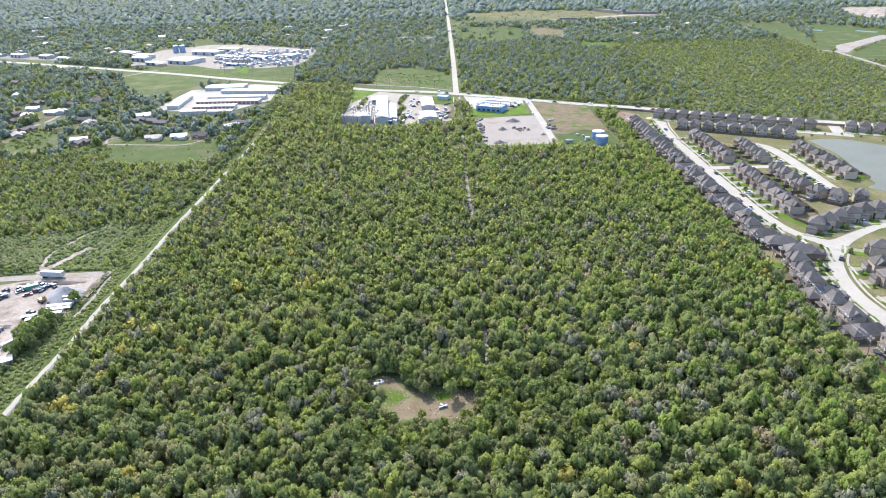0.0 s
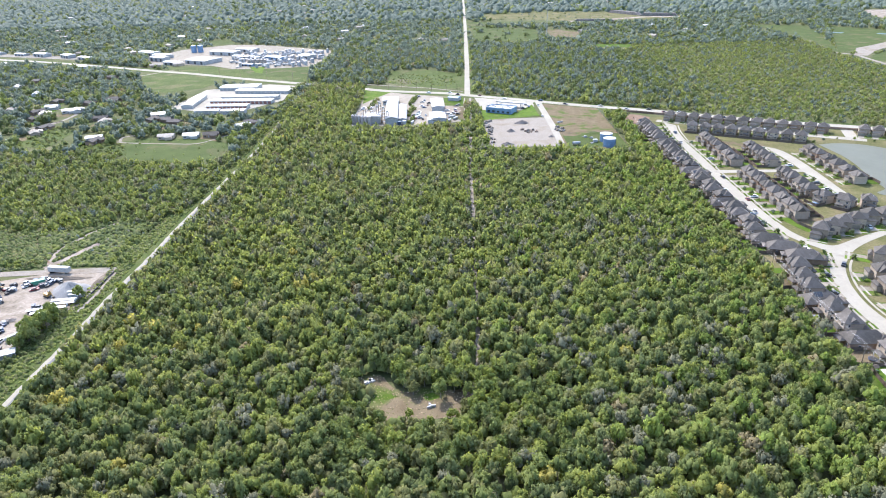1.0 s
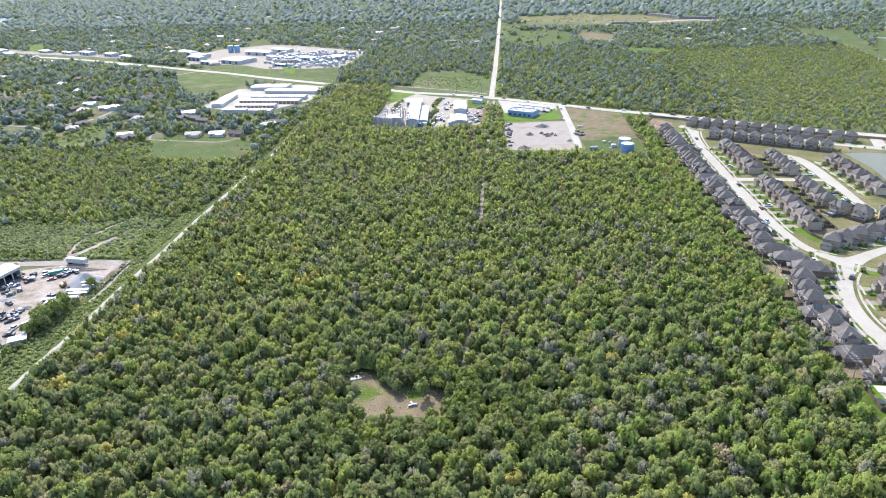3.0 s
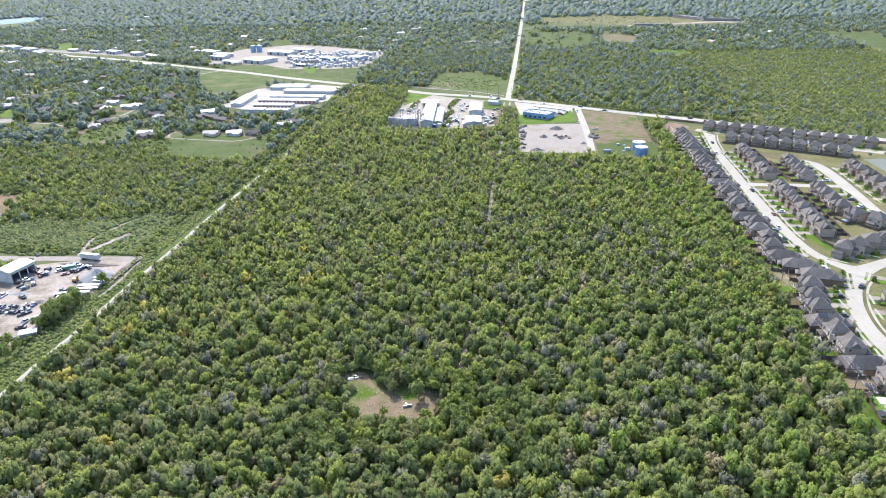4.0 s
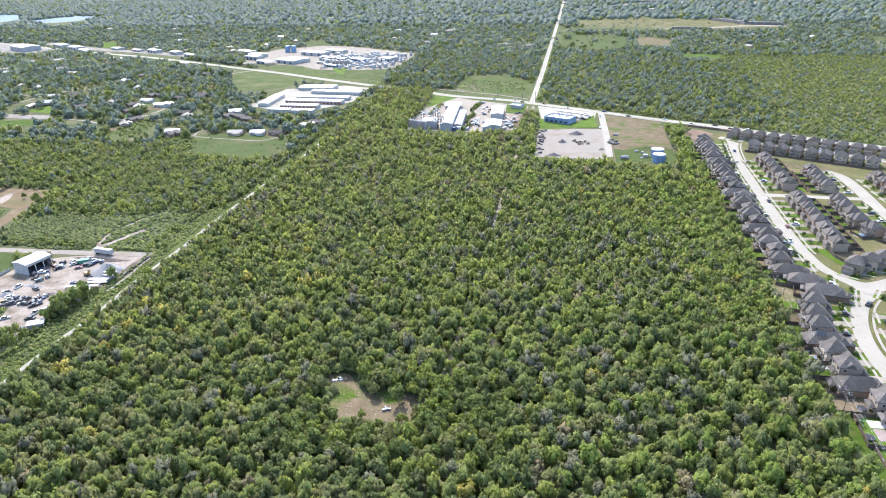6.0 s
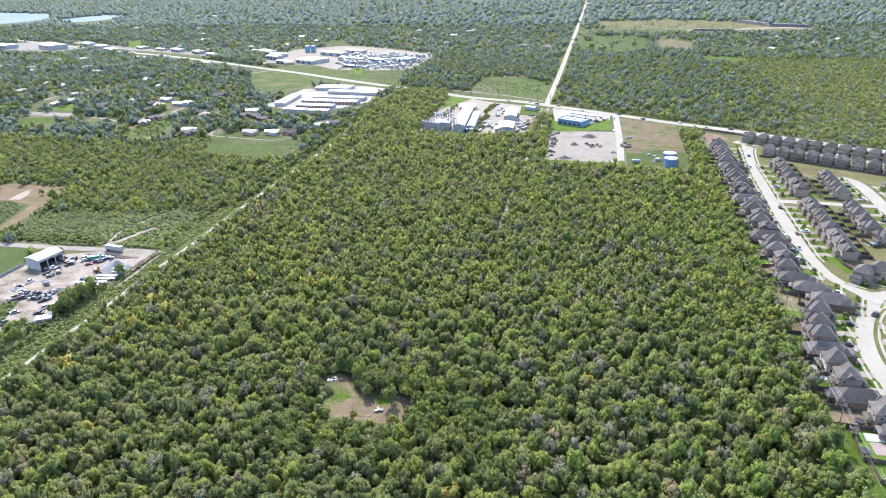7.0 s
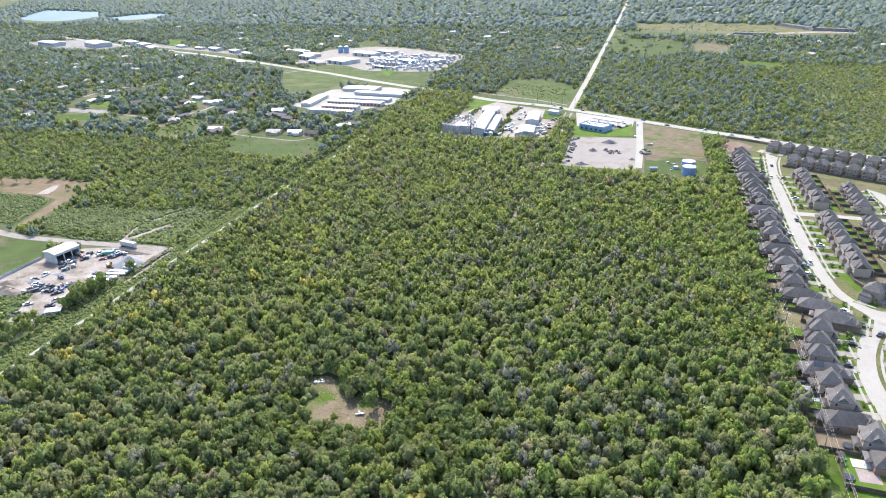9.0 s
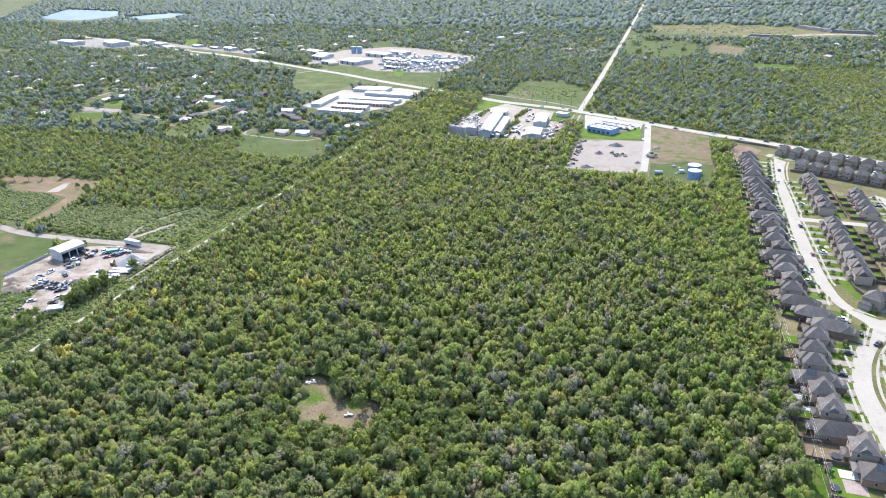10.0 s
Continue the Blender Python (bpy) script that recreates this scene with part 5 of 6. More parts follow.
digger(-172, 250, -30)
SILT = ribbon([(-153.2, 273), (-152.2, 262), (-151.4, 250), (-151.6, 236)], 0.8)
CUTS.append(np.array(SILT, float))
sheet("silt_strip", SILT, 0.13, pale_gravel, "pale wet silt beside the bank", "ground")
rngY = np.random.default_rng(77)
for i in range(26):
    x, y = ((rngY.uniform(-202, -172), rngY.uniform(216, 228)) if i < 14 else (rngY.uniform(-202, -190), rngY.uniform(240, 262)) if i < 22 else (rngY.uniform(-190, -176), rngY.uniform(258, 267)) if i < 28 else (rngY.uniform(-178, -160), rngY.uniform(216, 226)))
    ob = thing("scrap_pile", *q(x, y), "dark stack of machine parts and pipes", "scrap", "scrap piles", rngY.uniform(0, 180), 0.1)
    for j in range(4):
        part("piece", Solid().box(rngY.uniform(-1.5, 1.5), rngY.uniform(-1.2, 1.2), 0, rngY.uniform(1.0, 4.0), rngY.uniform(0.5, 1.6), rngY.uniform(0.5, 1.9), rngY.uniform(-20, 20), 0.85), (dark_metal, dark_heap, grey_metal, CAR_PAINT[(i * 3) % 7])[j], ob)
# fence of concrete panels beside the field
fn = thing("panel_fence", 0, 0, "grey panel fence between field and yard", "fence")
a, b = Vector(q(-215, 250)), Vector(q(-216, 224))
for i in range(12):
    p = a.lerp(b, (i + 0.5) / 12)
    part("panel", Solid().box(p.x, p.y, 0, 0.12, (b - a).length / 12 - 0.12, 1.8, math.degrees(math.atan2(b.y - a.y, b.x - a.x)) - 90), grey_metal, fn)
sf = thing("silt_fence", 0, 0, "black silt fence along the yard's edge", "fence")
part("panel", Solid().box(*q(-153.6, 260), 0, 0.1, 26 * K, 1.0), dark_metal, sf)

# ---- mill, shops and lots along the highway ----
tank_pos = [(117, 466.0), (117.2, 479.0)]
for i, (x, y) in enumerate(tank_pos):
    t = thing("water_tank", *q(x, y), "round blue steel water tank with a white roof", "tank", "water tanks")
    part("shell", Solid().cyl(0, 0, 0, 5.1, 5.1, 6.6, 40), blue_paint, t, smooth=False)
    dome = Solid().cyl(0, 0, 6.6, 5.2, 5.2, 0.15, 40).cyl(0, 0, 6.75, 5.1, 2.8, 0.5, 40).cyl(0, 0, 7.25, 2.8, 0.5, 0.3, 40)
    part("roof", dome, white_metal, t, "white shallow domed roof")
    part("ladder", Solid().box(-5.2, 0, 0, 0.15, 0.5, 7.0), grey_metal, t)
    part("hatch", Solid().cyl(3.0, 1.0, 6.9, 0.5, 0.5, 0.5, 10), grey_metal, t)
for x, y, s_ in ((109, 477, 1.0), (104, 490, 0.6), (108, 487, 0.5), (106, 473, 0.4)):
    pmp = thing("pump_unit", *q(x, y), "pale pump unit with pipes", "pump", "pumps")
    part("housing", Solid().box(0, 0, 0.1, 3.5 * s_, 2.6 * s_, 2.4 * s_), grey_metal, pmp)
    part("pipe", Solid().rod((-4 * s_, 1.5, 0.4), (4 * s_, 1.5, 0.4), 0.2, 8), white_metal, pmp)
tv = thing("pressure_tank", *q(94, 470), "white horizontal pressure tank on saddles", "tank", "", 8)
part("vessel", Solid().rod((-3.2, 0, 1.9), (3.2, 0, 1.9), 1.3, 16), white_metal, tv)
for x in (-2, 2):
    part("saddle", Solid().box(x, 0, 0, 0.5, 2.0, 1.0), concrete, tv)
t = copy_thing(t1, pose(*q(91.5, 536), 0.12, 0, 0, 20) @ Matrix.Scale(0.42, 4))
# shop with canopy
shop = thing("fuel_shop", *q(46.5, 580), "flat-roofed blue and white roadside shop", "shop", "", -27)
part("wall", Solid().box(0, 0, 0, 27, 16, 4.8), blue_paint, shop)
part("roof", Solid().box(0, 0, 4.8, 26, 15, 0.15), white_metal, shop)
par = Solid()
for cx, cy, sx, sy in ((0, -7.8, 27, 0.4), (0, 7.8, 27, 0.4), (-13.3, 0, 0.4, 15.2), (13.3, 0, 0.4, 15.2)):
    par.box(cx, cy, 4.8, sx, sy, 0.8)
part("parapet", par, blue_paint, shop, "blue parapet")
for i in range(6):
    part("roof_unit", Solid().box(-10 + i * 4, 2.5 - 4 * (i % 2), 4.95, 1.6, 1.4, 0.9), grey_metal, shop)
for i in range(5):
    part("window", Solid().box(-10.5 + i * 5.2, -8.05, 1.0, 2.6, 0.1, 1.8), glass_dark, shop)
can = thing("fuel_canopy", *q(56, 598), "flat pale canopy over the fuel pumps", "canopy", "", -27)
part("roof", Solid().box(0, 0, 4.8, 30, 7.5, 0.9), white_metal, can)
for x in (-11, 0, 11):
    part("post", Solid().box(x, 0, 0, 0.6, 0.6, 4.8), grey_metal, can)
    part("pump", Solid().box(x + 1.6, 0, 0.1, 1.0, 0.7, 1.9), white_metal, can)
# storage lot heaps
heap(60.5, 537, 7.5, 3.6, 3.4, dark_heap, "broad grey rubble heap", 6)
heap(49.5, 512, 4.2, 3.2, 2.8, dark_heap, "dark pointed rubble heap", 7)
heap(44, 475, 6.5, 3.5, 2.5, dark_heap, "dark rubble heap by the trees", 8)
heap(79, 494, 3.2, 2.6, 1.8, dark_heap, "small dark heap by the drive", 9)
heap(64, 512, 4.0, 3.0, 1.4, dirt, "low reddish soil heap", 10)
rngD = np.random.default_rng(21)
for i in range(26):
    x, y = ((33.5 + rngD.uniform(-2, 2), rngD.uniform(480, 548)) if i < 17 else (88 + rngD.uniform(-4, 5), 512 + rngD.uniform(-4, 10)))
    ob = thing("scrap_pile", *q(x, y), "loose stack of scrap and building material", "scrap", "scrap piles", z=0.1)
    for j in range(5):
        part("piece", Solid().box(rngD.uniform(-1.5, 1.5), rngD.uniform(-1.5, 1.5), 0, rngD.uniform(0.8, 2.6), rngD.uniform(0.6, 1.8), rngD.uniform(0.5, 1.7), rngD.uniform(0, 90), 0.8), (dark_heap, soil_heap, dark_metal, stone_heap)[(i + j) % 4], ob)
def mesh_fence(a, b, label):
    """Posts with a top rail and thin mesh between, along a straight line of the plan."""
    f = thing("wire_fence", 0, 0, label, "fence", "wire fences")
    a, b = Vector(q(*a)), Vector(q(*b))
    n = max(2, int((b - a).length / 6))
    for k in range(n + 1):
        p = a.lerp(b, k / n)
        part("post", Solid().rod((p.x, p.y, -0.1), (p.x, p.y, 1.9), 0.06, 5), dark_metal, f)
    part("rail", Solid().rod((a.x, a.y, 1.85), (b.x, b.y, 1.85), 0.05, 5), dark_metal, f)
    part("lower_rail", Solid().rod((a.x, a.y, 0.9), (b.x, b.y, 0.9), 0.04, 5), dark_metal, f)


rust = surface("rusty_steel", [(0.3, (0.13, 0.088, 0.066)), (0.7, (0.22, 0.165, 0.13))], 2.0, 0.2, rough=0.8)
for x, y in ((62, 511), (66, 513), (64, 507), (69, 509), (60, 516)):
    ob = thing("scrap_pile", *q(x, y), "rusty heap of steel scrap on gravel", "scrap", "scrap piles", z=0.1)
    for j in range(4):
        part("piece", Solid().box(rngD.uniform(-1.6, 1.6), rngD.uniform(-1.4, 1.4), 0, rngD.uniform(1.0, 3.2), rngD.uniform(0.6, 1.6), rngD.uniform(0.6, 1.8), rngD.uniform(0, 90), 0.8), rust if j else dark_heap, ob)
mesh_fence((30, 555.5), (79, 557), "dark wire fence behind the shop")
mesh_fence((86, 606), (130, 584), "dark wire fence along the highway")
mesh_fence((88, 499), (131, 502), "dark wire fence round the tank lawn")
mesh_fence((130.8, 463), (130.8, 584), "dark wire fence beside the tree strip")
# mill
silo_metal = surface("pale_pink_silo_paint", [(0.3, (0.300, 0.270, 0.252)), (0.7, (0.370, 0.335, 0.315))], 1.2, 0.15, rough=0.55)
for i in range(6):
    s = thing("silo", *q(-80.0 + i * 2.9, 547.5 - i * 1.3), "tall grey steel grain silo", "silo", "silos")
    part("shell", Solid().cyl(0, 0, 0, 1.6, 1.6, 8.4, 16), silo_metal, s)
    part("cone", Solid().cyl(0, 0, 8.4, 1.6, 0.3, 1.1, 16), silo_metal, s)
hall(-48.8, 569, 11.5, 78, 8.0, 4, grey_metal, ribbed_roof, "long pale mill hall with a ribbed roof", 1.5, name="mill_hall")
hall(-40.4, 571, 8.5, 64, 5.0, 4, grey_metal, ribbed_roof, "lower grey mill hall", 1.0, name="mill_hall")
hall(-64, 553, 15, 16, 7.0, 5, white_metal, white_metal, "square white mill building", 0.6, name="mill_building")
hall(-55.5, 627, 17, 18, 4.5, 5, white_metal, white_metal, "white flat mill office", 0.5, name="mill_office", windows=4)
for i, (x, y, h) in enumerate(((-57, 549, 19), (-53.5, 543, 16), (-60, 556, 14), (-50, 540, 13), (-71, 556, 13), (-66, 562, 11))):
    tw = thing("elevator_tower", *q(x, y), "slim steel elevator tower of the mill", "tower", "mill towers")
    for cx in (-1, 1):
        for cy in (-1, 1):
            part("leg", Solid().box(cx, cy, 0, 0.25, 0.25, h), rust, tw)
    for k in range(int(h // 3)):
        part("deck", Solid().box(0, 0, 3 + 3 * k, 2.3, 2.3, 0.15), grey_metal, tw)
    part("head", Solid().box(0, 0, h, 2.0, 1.6, 1.6), white_metal, tw)
    part("chute", Solid().rod((0, 0, h), (-6 - i, -3, h * 0.55), 0.25, 6), grey_metal, tw)
for x, y, c in ((-44, 537, 4), (-40, 535, 4), (-36, 537, 2)):
    eq = thing("hopper", *q(x, y), "dark blue machinery hopper at the mill", "hopper", "hoppers")
    part("bin", Solid().box(0, 0, 2.0, 3.4, 3.2, 3.2), CAR_PAINT[c], eq)
    part("cone", Solid().cyl(0, 0, 0.8, 0.5, 1.6, 1.2, 4), grey_metal, eq)
    part("stand", Solid().box(0, 0, 0, 2.6, 2.6, 0.85), dark_metal, eq)
hall(-10.5, 601, 12.5, 38, 5.4, 4, white_metal, white_metal, "long white roadside warehouse", 1.0, doors=4, name="warehouse")
hall(-9, 555, 15, 26, 4.6, 4, grey_metal, grey_metal, "grey metal workshop with doors", 1.0, doors=3, name="workshop")
hall(-14, 546, 7, 9, 3.6, 6, grey_metal, grey_metal, "small grey metal annex building", 0.7)
hall(5, 632, 12, 8, 3.4, -25, white_metal, blue_paint, "small roadside house with a teal roof", 0.9)
for x, y, a in ((-13, 543.5, 78), (-8, 544.5, 78), (-3, 545, 80), (1, 549, 70), (3, 562, 30), (6, 556, 60), (-2, 572, 10), (-30, 545, 80)):
    copy_thing(t1, pose(*q(x, y), 0.12, 0, 0, a) @ Matrix.Scale(0.62, 4))
for nm, x0, y0, x1, y1, n in (("hedge", -37, 612, -32, 646, 34), ("hedge", -35.6, 566, -31.8, 603, 26), ("hedge", -33.6, 540, -30, 558, 26), ("hedge", -72, 596, -70, 640, 20)):
    tt = rngD.uniform(0, 1, n)
    pp = np.stack([x0 + (x1 - x0) * tt, y0 + (y1 - y0) * tt], 1) + rngD.normal(0, 1.0, (n, 2))
    woodland("hedge", rngD, pp, (1.5, 3.0), 2, [40, 15, 30, 15, 0, 0, 0], "leafy hedge between the lots")
for i in range(30):
    x, y = ((-29.5 + rngD.uniform(-2, 4), rngD.uniform(558, 584)) if i < 13 else (rngD.uniform(-27, -17), rngD.uniform(598, 634)) if i < 19 else (rngD.uniform(-2, 9), rngD.uniform(586, 612)) if i < 25 else (rngD.uniform(-80, -62), rngD.uniform(575, 610)))
    park(int(rngD.integers(7)), x, y, rngD.choice((5, 95)), 0.15)
sheet("worn_yard", curve_through([(-5, 586), (0, 578), (9, 582), (11, 594), (4, 608), (-4, 602), (-5, 586)], 3), 0.135, dirt, "round patch of bare reddish soil", "ground")
# storage units in the west
for x, y, sx, sy, a, c in ((-250.5, 646, 12, 56, 3, dark_metal), (-222, 600.5, 26, 9, -2, white_metal), (-197, 598, 25, 10, -3, white_metal), (-209, 620, 45, 11, -2, red_paint), (-202, 642, 70, 12, -3, red_paint), (-199, 661, 66, 11, -3, white_metal), (-194, 690, 66, 12, -6, white_metal), (-225, 715, 46, 22, -2, white_metal)):
    hall(x, y, sx, sy, 3.6, a, trim_paint, white_metal, "long white storage building with roll-up doors", 0.5, doors=int(max(sx, sy) / 4.5), door_mat=c, name="storage_building")
# industrial compound, far off
tan_metal = surface("tan_metal", [(0.3, (0.20, 0.175, 0.15)), (0.7, (0.27, 0.24, 0.21))], 1.2, 0.1, rough=0.6)
for x, y, sx, sy, h, wm, rm in ((-332, 905, 34, 36, 6, grey_metal, white_metal), (-237, 915, 26, 16, 6, blue_paint, grey_metal), (-368, 893, 28, 12, 7, grey_metal, grey_metal), (-195, 915, 24, 20, 6, white_metal, white_metal),
                                (-325, 975, 40, 20, 7, grey_metal, white_metal), (-280, 930, 50, 14, 6, grey_metal, white_metal), (-300, 1000, 30, 16, 6, white_metal, white_metal), (-410, 960, 44, 18, 6, grey_metal, white_metal), (-440, 985, 40, 16, 6, grey_metal, grey_metal), (-402, 930, 30, 14, 6, white_metal, white_metal),
                                (-262, 868, 18, 8, 4, blue_paint, white_metal), (-560, 985, 30, 14, 5, white_metal, white_metal), (-610, 1005, 36, 14, 5, white_metal, white_metal), (-520, 960, 26, 12, 5, grey_metal, white_metal), (-700, 1040, 30, 16, 5, white_metal, white_metal), (-650, 1020, 26, 12, 5, white_metal, white_metal), (-740, 1010, 30, 14, 5, white_metal, grey_metal), (-840, 1080, 36, 18, 6, grey_metal, white_metal), (-780, 1040, 40, 18, 6, white_metal, white_metal)):
    hall(x, y, sx * (1 + 0.25 * math.sin(x)), sy, h * (0.8 + 0.2 * math.cos(x)), -28 + 6 * math.sin(y), wm, rm, "far metal industrial building", 0.9, doors=3, name="industrial_building")
for x, y in ((-381, 1004), (-371.5, 1005)):
    vt = thing("storage_tank", *q(x, y), "tall blue upright storage tank", "tank", "blue tanks")
    part("shell", Solid().cyl(0, 0, 0, 4.6, 4.6, 11, 20), blue_paint, vt)
    part("roof", Solid().cyl(0, 0, 11, 4.6, 0.6, 1.2, 20), blue_paint, vt)
for x in (-263, -257.5, -252, -246.5, -241):
    vt = thing("storage_tank", *q(x, 879 + (x + 263) * 0.1), "brownish rounded storage tank", "tank", "brown tanks")
    part("shell", Solid().cyl(0, 0, 0, 2.6, 2.6, 6.5, 14), tan_metal, vt)
    part("roof", Solid().cyl(0, 0, 6.5, 2.6, 0.5, 1.0, 14), tan_metal, vt)
ft = thing("trailer", *q(-260, 905), "far white box trailer in the compound", "trailer", "far trailers", -28)
part("body", Solid().box(0, 0, 0.9, 12, 2.5, 2.7), white_metal, ft)
part("wheel_set", Solid().box(-3.5, 0, 0.0, 2.6, 2.2, 0.9), rubber, ft)
YARD = np.array([(-300, 890), (-300, 985), (-175, 975), (-173, 888), (-184, 856), (-214, 848), (-270, 850)], float)
for i in range(210):
    x, y = rngD.uniform(-300, -173), rngD.uniform(850, 985)
    if not within(np.array([(x, y)]), YARD)[0]:
        continue
    if i % 3:
        copy_thing(ft, pose(*q(x, y), 0.1, 0, 0, -28 + rngD.choice((0, 62, 62))) @ Matrix.Scale(rngD.uniform(0.5, 0.85), 4))
    else:
        vt = thing("storage_tank", *q(x, y), "grey upright storage tank", "tank", "compound tanks")
        part("shell", Solid().cyl(0, 0, 0, 2.2, 2.2, 6, 12), grey_metal, vt)
        part("roof", Solid().cyl(0, 0, 6, 2.25, 0.4, 0.7, 12), white_metal, vt)
hall(-875, 1035, 60, 34, 8, -28, grey_metal, white_metal, "far long school building", 1.5, name="school_building", windows=8)
hall(-985, 1040, 70, 26, 7, -20, grey_metal, grey_metal, "far long grey building", 1.2, name="school_building", windows=8)


# ---- older houses among the western trees ----
def cottage(wall_mat, roof_mat, label):
    c = thing("cottage", 0, 0, label, "house", "older houses")
    part("wall", Solid().box(0, 0, 0, 14, 8, 2.9), wall_mat, c)
    part("roof", Solid().hip(0, 0, 2.9, 14, 8, 1.7, 0.5, True), roof_mat, c)
    part("wing", Solid().box(3, -5.5, 0, 6, 4, 2.7), wall_mat, c)
    part("wing_roof", Solid().hip(3, -5.0, 2.7, 6, 5.5, 1.3, 0.4, True), roof_mat, c)
    part("door", Solid().box(-2, -4.05, 0.1, 1.0, 0.1, 2.1), trim_paint, c)
    for x in (-5, 0.0):
        part("window", Solid().box(x, -4.05, 1.0, 1.6, 0.1, 1.1), glass_dark, c)
    return c


tan_roof = surface("tan_shingles", [(0.3, (0.26, 0.23, 0.20)), (0.7, (0.36, 0.33, 0.29))], 4, 0.5, rough=0.9, per_object=0.35, space="Object")
COT = [cottage(WALLS[2], tan_roof, "low older house with a tan gabled roof"), cottage(trim_paint, white_metal, "low white house with a pale metal roof"), cottage(brickwall, shingle, "low brick house with a dark gabled roof")]
for c, (x, y) in zip(COT, ((-225.6, 514), (-206, 516), (-312.7, 583))):
    c.matrix_world = pose(*q(x, y), 0.05, 0, 0, 10)
def far_cottage(wall_mat, roof_mat):
    c = thing("cottage", 0, 0, "far low house with a pale gabled roof", "house", "older houses")
    part("wall", Solid().box(0, 0, 0, 15, 9, 3.0), wall_mat, c)
    part("roof", Solid().hip(0, 0, 3.0, 15, 9, 1.8, 0.5, True), roof_mat, c)
    return c


FAR = [far_cottage(trim_paint, white_metal), far_cottage(WALLS[2], tan_roof)]
for c, (x, y) in zip(FAR, ((-640, 1140), (-700, 1230))):
    c.matrix_world = pose(*q(x, y), 0.05, 0, 0, 10)
for i, (x, y) in enumerate(OLD_HOUSES):
    copy_thing(FAR[0 if i % 6 == 0 else 1] if y > 800 or x < -560 else COT[(0, 2)[i % 2] if i % 4 else 1], pose(*q(x, y), 0.05, 0, 0, (i * 47) % 180))
for i, (x, y) in enumerate(OLD_HOUSES[:60]):
    if y < 720:
        sheet("house_lawn", [(x - 8.5, y - 17), (x + 8, y - 18), (x + 9, y + 5), (x - 8, y + 6)], 0.045, lawn if i % 3 else dry_lawn, "lawn round an older house", "lawn")
for pts, half in OLD_LANES:
    sheet("lane", ribbon(curve_through(pts, 4), half * 0.55), 0.11, pale_gravel, "pale lane among the older houses", "lane")

# ---- power line along the wood ----
rngP = np.random.default_rng(2)
POLES = [118, 142, 165, 187.5, 210, 234, 258, 283, 308, 334, 360, 388, 416, 446, 476, 506]
for y in POLES:
    p = thing("utility_pole", *q(143.1, y), "tall weathered wooden utility pole with a crossarm", "utility pole", "utility poles")
    part("pole", Solid().rod((0, 0, -0.1), (0, 0, 12.5), 0.2, 8, 0.13), wood_pole, p)
    part("crossarm", Solid().box(0, 0, 11.6, 2.6, 0.14, 0.16), wood_pole, p)
    for x in (-1.2, -0.4, 0.5, 1.2):
        part("insulator", Solid().cyl(x, 0, 11.76, 0.07, 0.05, 0.22, 6), white_metal, p)
for x in (-1.2, 0.5, 1.2):
    line = []
    for a, b in zip(POLES[:-1], POLES[1:]):
        for k in range(6):
            t_ = k / 6
            line.append((143.1 * K + x, (a + (b - a) * t_) * K, 11.98 - 4 * 0.55 * t_ * (1 - t_)))
    line.append((143.1 * K + x, POLES[-1] * K, 11.98))
    w = Solid().tube(line, 0.015)
    tagged(new("power_wire", w.mesh("power_wire", wire_mat)), "bare overhead wire between the poles", "wire", "overhead wires")
# poles along the highway
for i in range(4, len(HWY) - 20, 2):
    a, b = Vector(HWY[i]), Vector(HWY[i + 1])
    d = (b - a).normalized()
    pp = a + Vector((-d.y, d.x)) * -7.5
    p = thing("utility_pole", *q(pp.x, pp.y), "wooden roadside utility pole", "utility pole", "roadside poles", math.degrees(math.atan2(d.y, d.x)))
    part("pole", Solid().rod((0, 0, -0.1), (0, 0, 11.5), 0.18, 6, 0.12), wood_pole, p)
    part("crossarm", Solid().box(0, 0, 10.6, 0.14, 2.4, 0.16), wood_pole, p)

terracotta = surface("pink_paving", [(0.3, (0.21, 0.165, 0.145)), (0.7, (0.26, 0.21, 0.185))], 2.5, 0.3, rough=0.9)
# ---- garden things behind the west row ----
for x, y in ((144.4, 227.5), (151.4, 194.2), (148.4, 179.6)):
    tr = thing("trampoline", *q(x, y), "round black trampoline with a blue rim", "trampoline", "trampolines")
    part("mat", Solid().cyl(0, 0, 0.85, 1.6, 1.6, 0.05, 20), rubber, tr)
    part("rim", Solid().cyl(0, 0, 0.8, 1.8, 1.8, 0.06, 20), CAR_PAINT[4], tr)
    for k in range(6):
        a = k * 1.0472
        part("leg", Solid().rod((1.7 * math.cos(a), 1.7 * math.sin(a), 0), (1.7 * math.cos(a), 1.7 * math.sin(a), 0.82), 0.04, 5), grey_metal, tr)
for x, y, sx, sy, m in ((153.4, 186.8, 6, 4.2, trim_paint), (154.2, 181.6, 7, 6.5, terracotta), (147.4, 217.4, 3.2, 2.4, white_metal)):
    pt = thing("patio", *q(x, y), "pale paved patio slab behind a house", "patio", "patios")
    part("slab", Solid().box(0, 0, 0.05, sx, sy, 0.16), m, pt)
shed = thing("garden_shed", *q(144.4, 221.0), "small grey garden shed on grass", "shed", "garden sheds")
part("wall", Solid().box(0, 0, 0, 2.4, 2.4, 2.2), trim_paint, shed)
part("roof", Solid().hip(0, 0, 2.2, 2.4, 2.4, 0.7, 0.15, True, 0.1), grey_metal, shed)
ps = thing("playset", *q(147.4, 186.8), "wooden climbing frame with a swing on a lawn", "playset", "", 20)
for x in (-1.0, 1.0):
    for y in (-0.9, 0.9):
        part("post", Solid().box(x, y, 0, 0.14, 0.14, 2.9), fence_wood, ps)
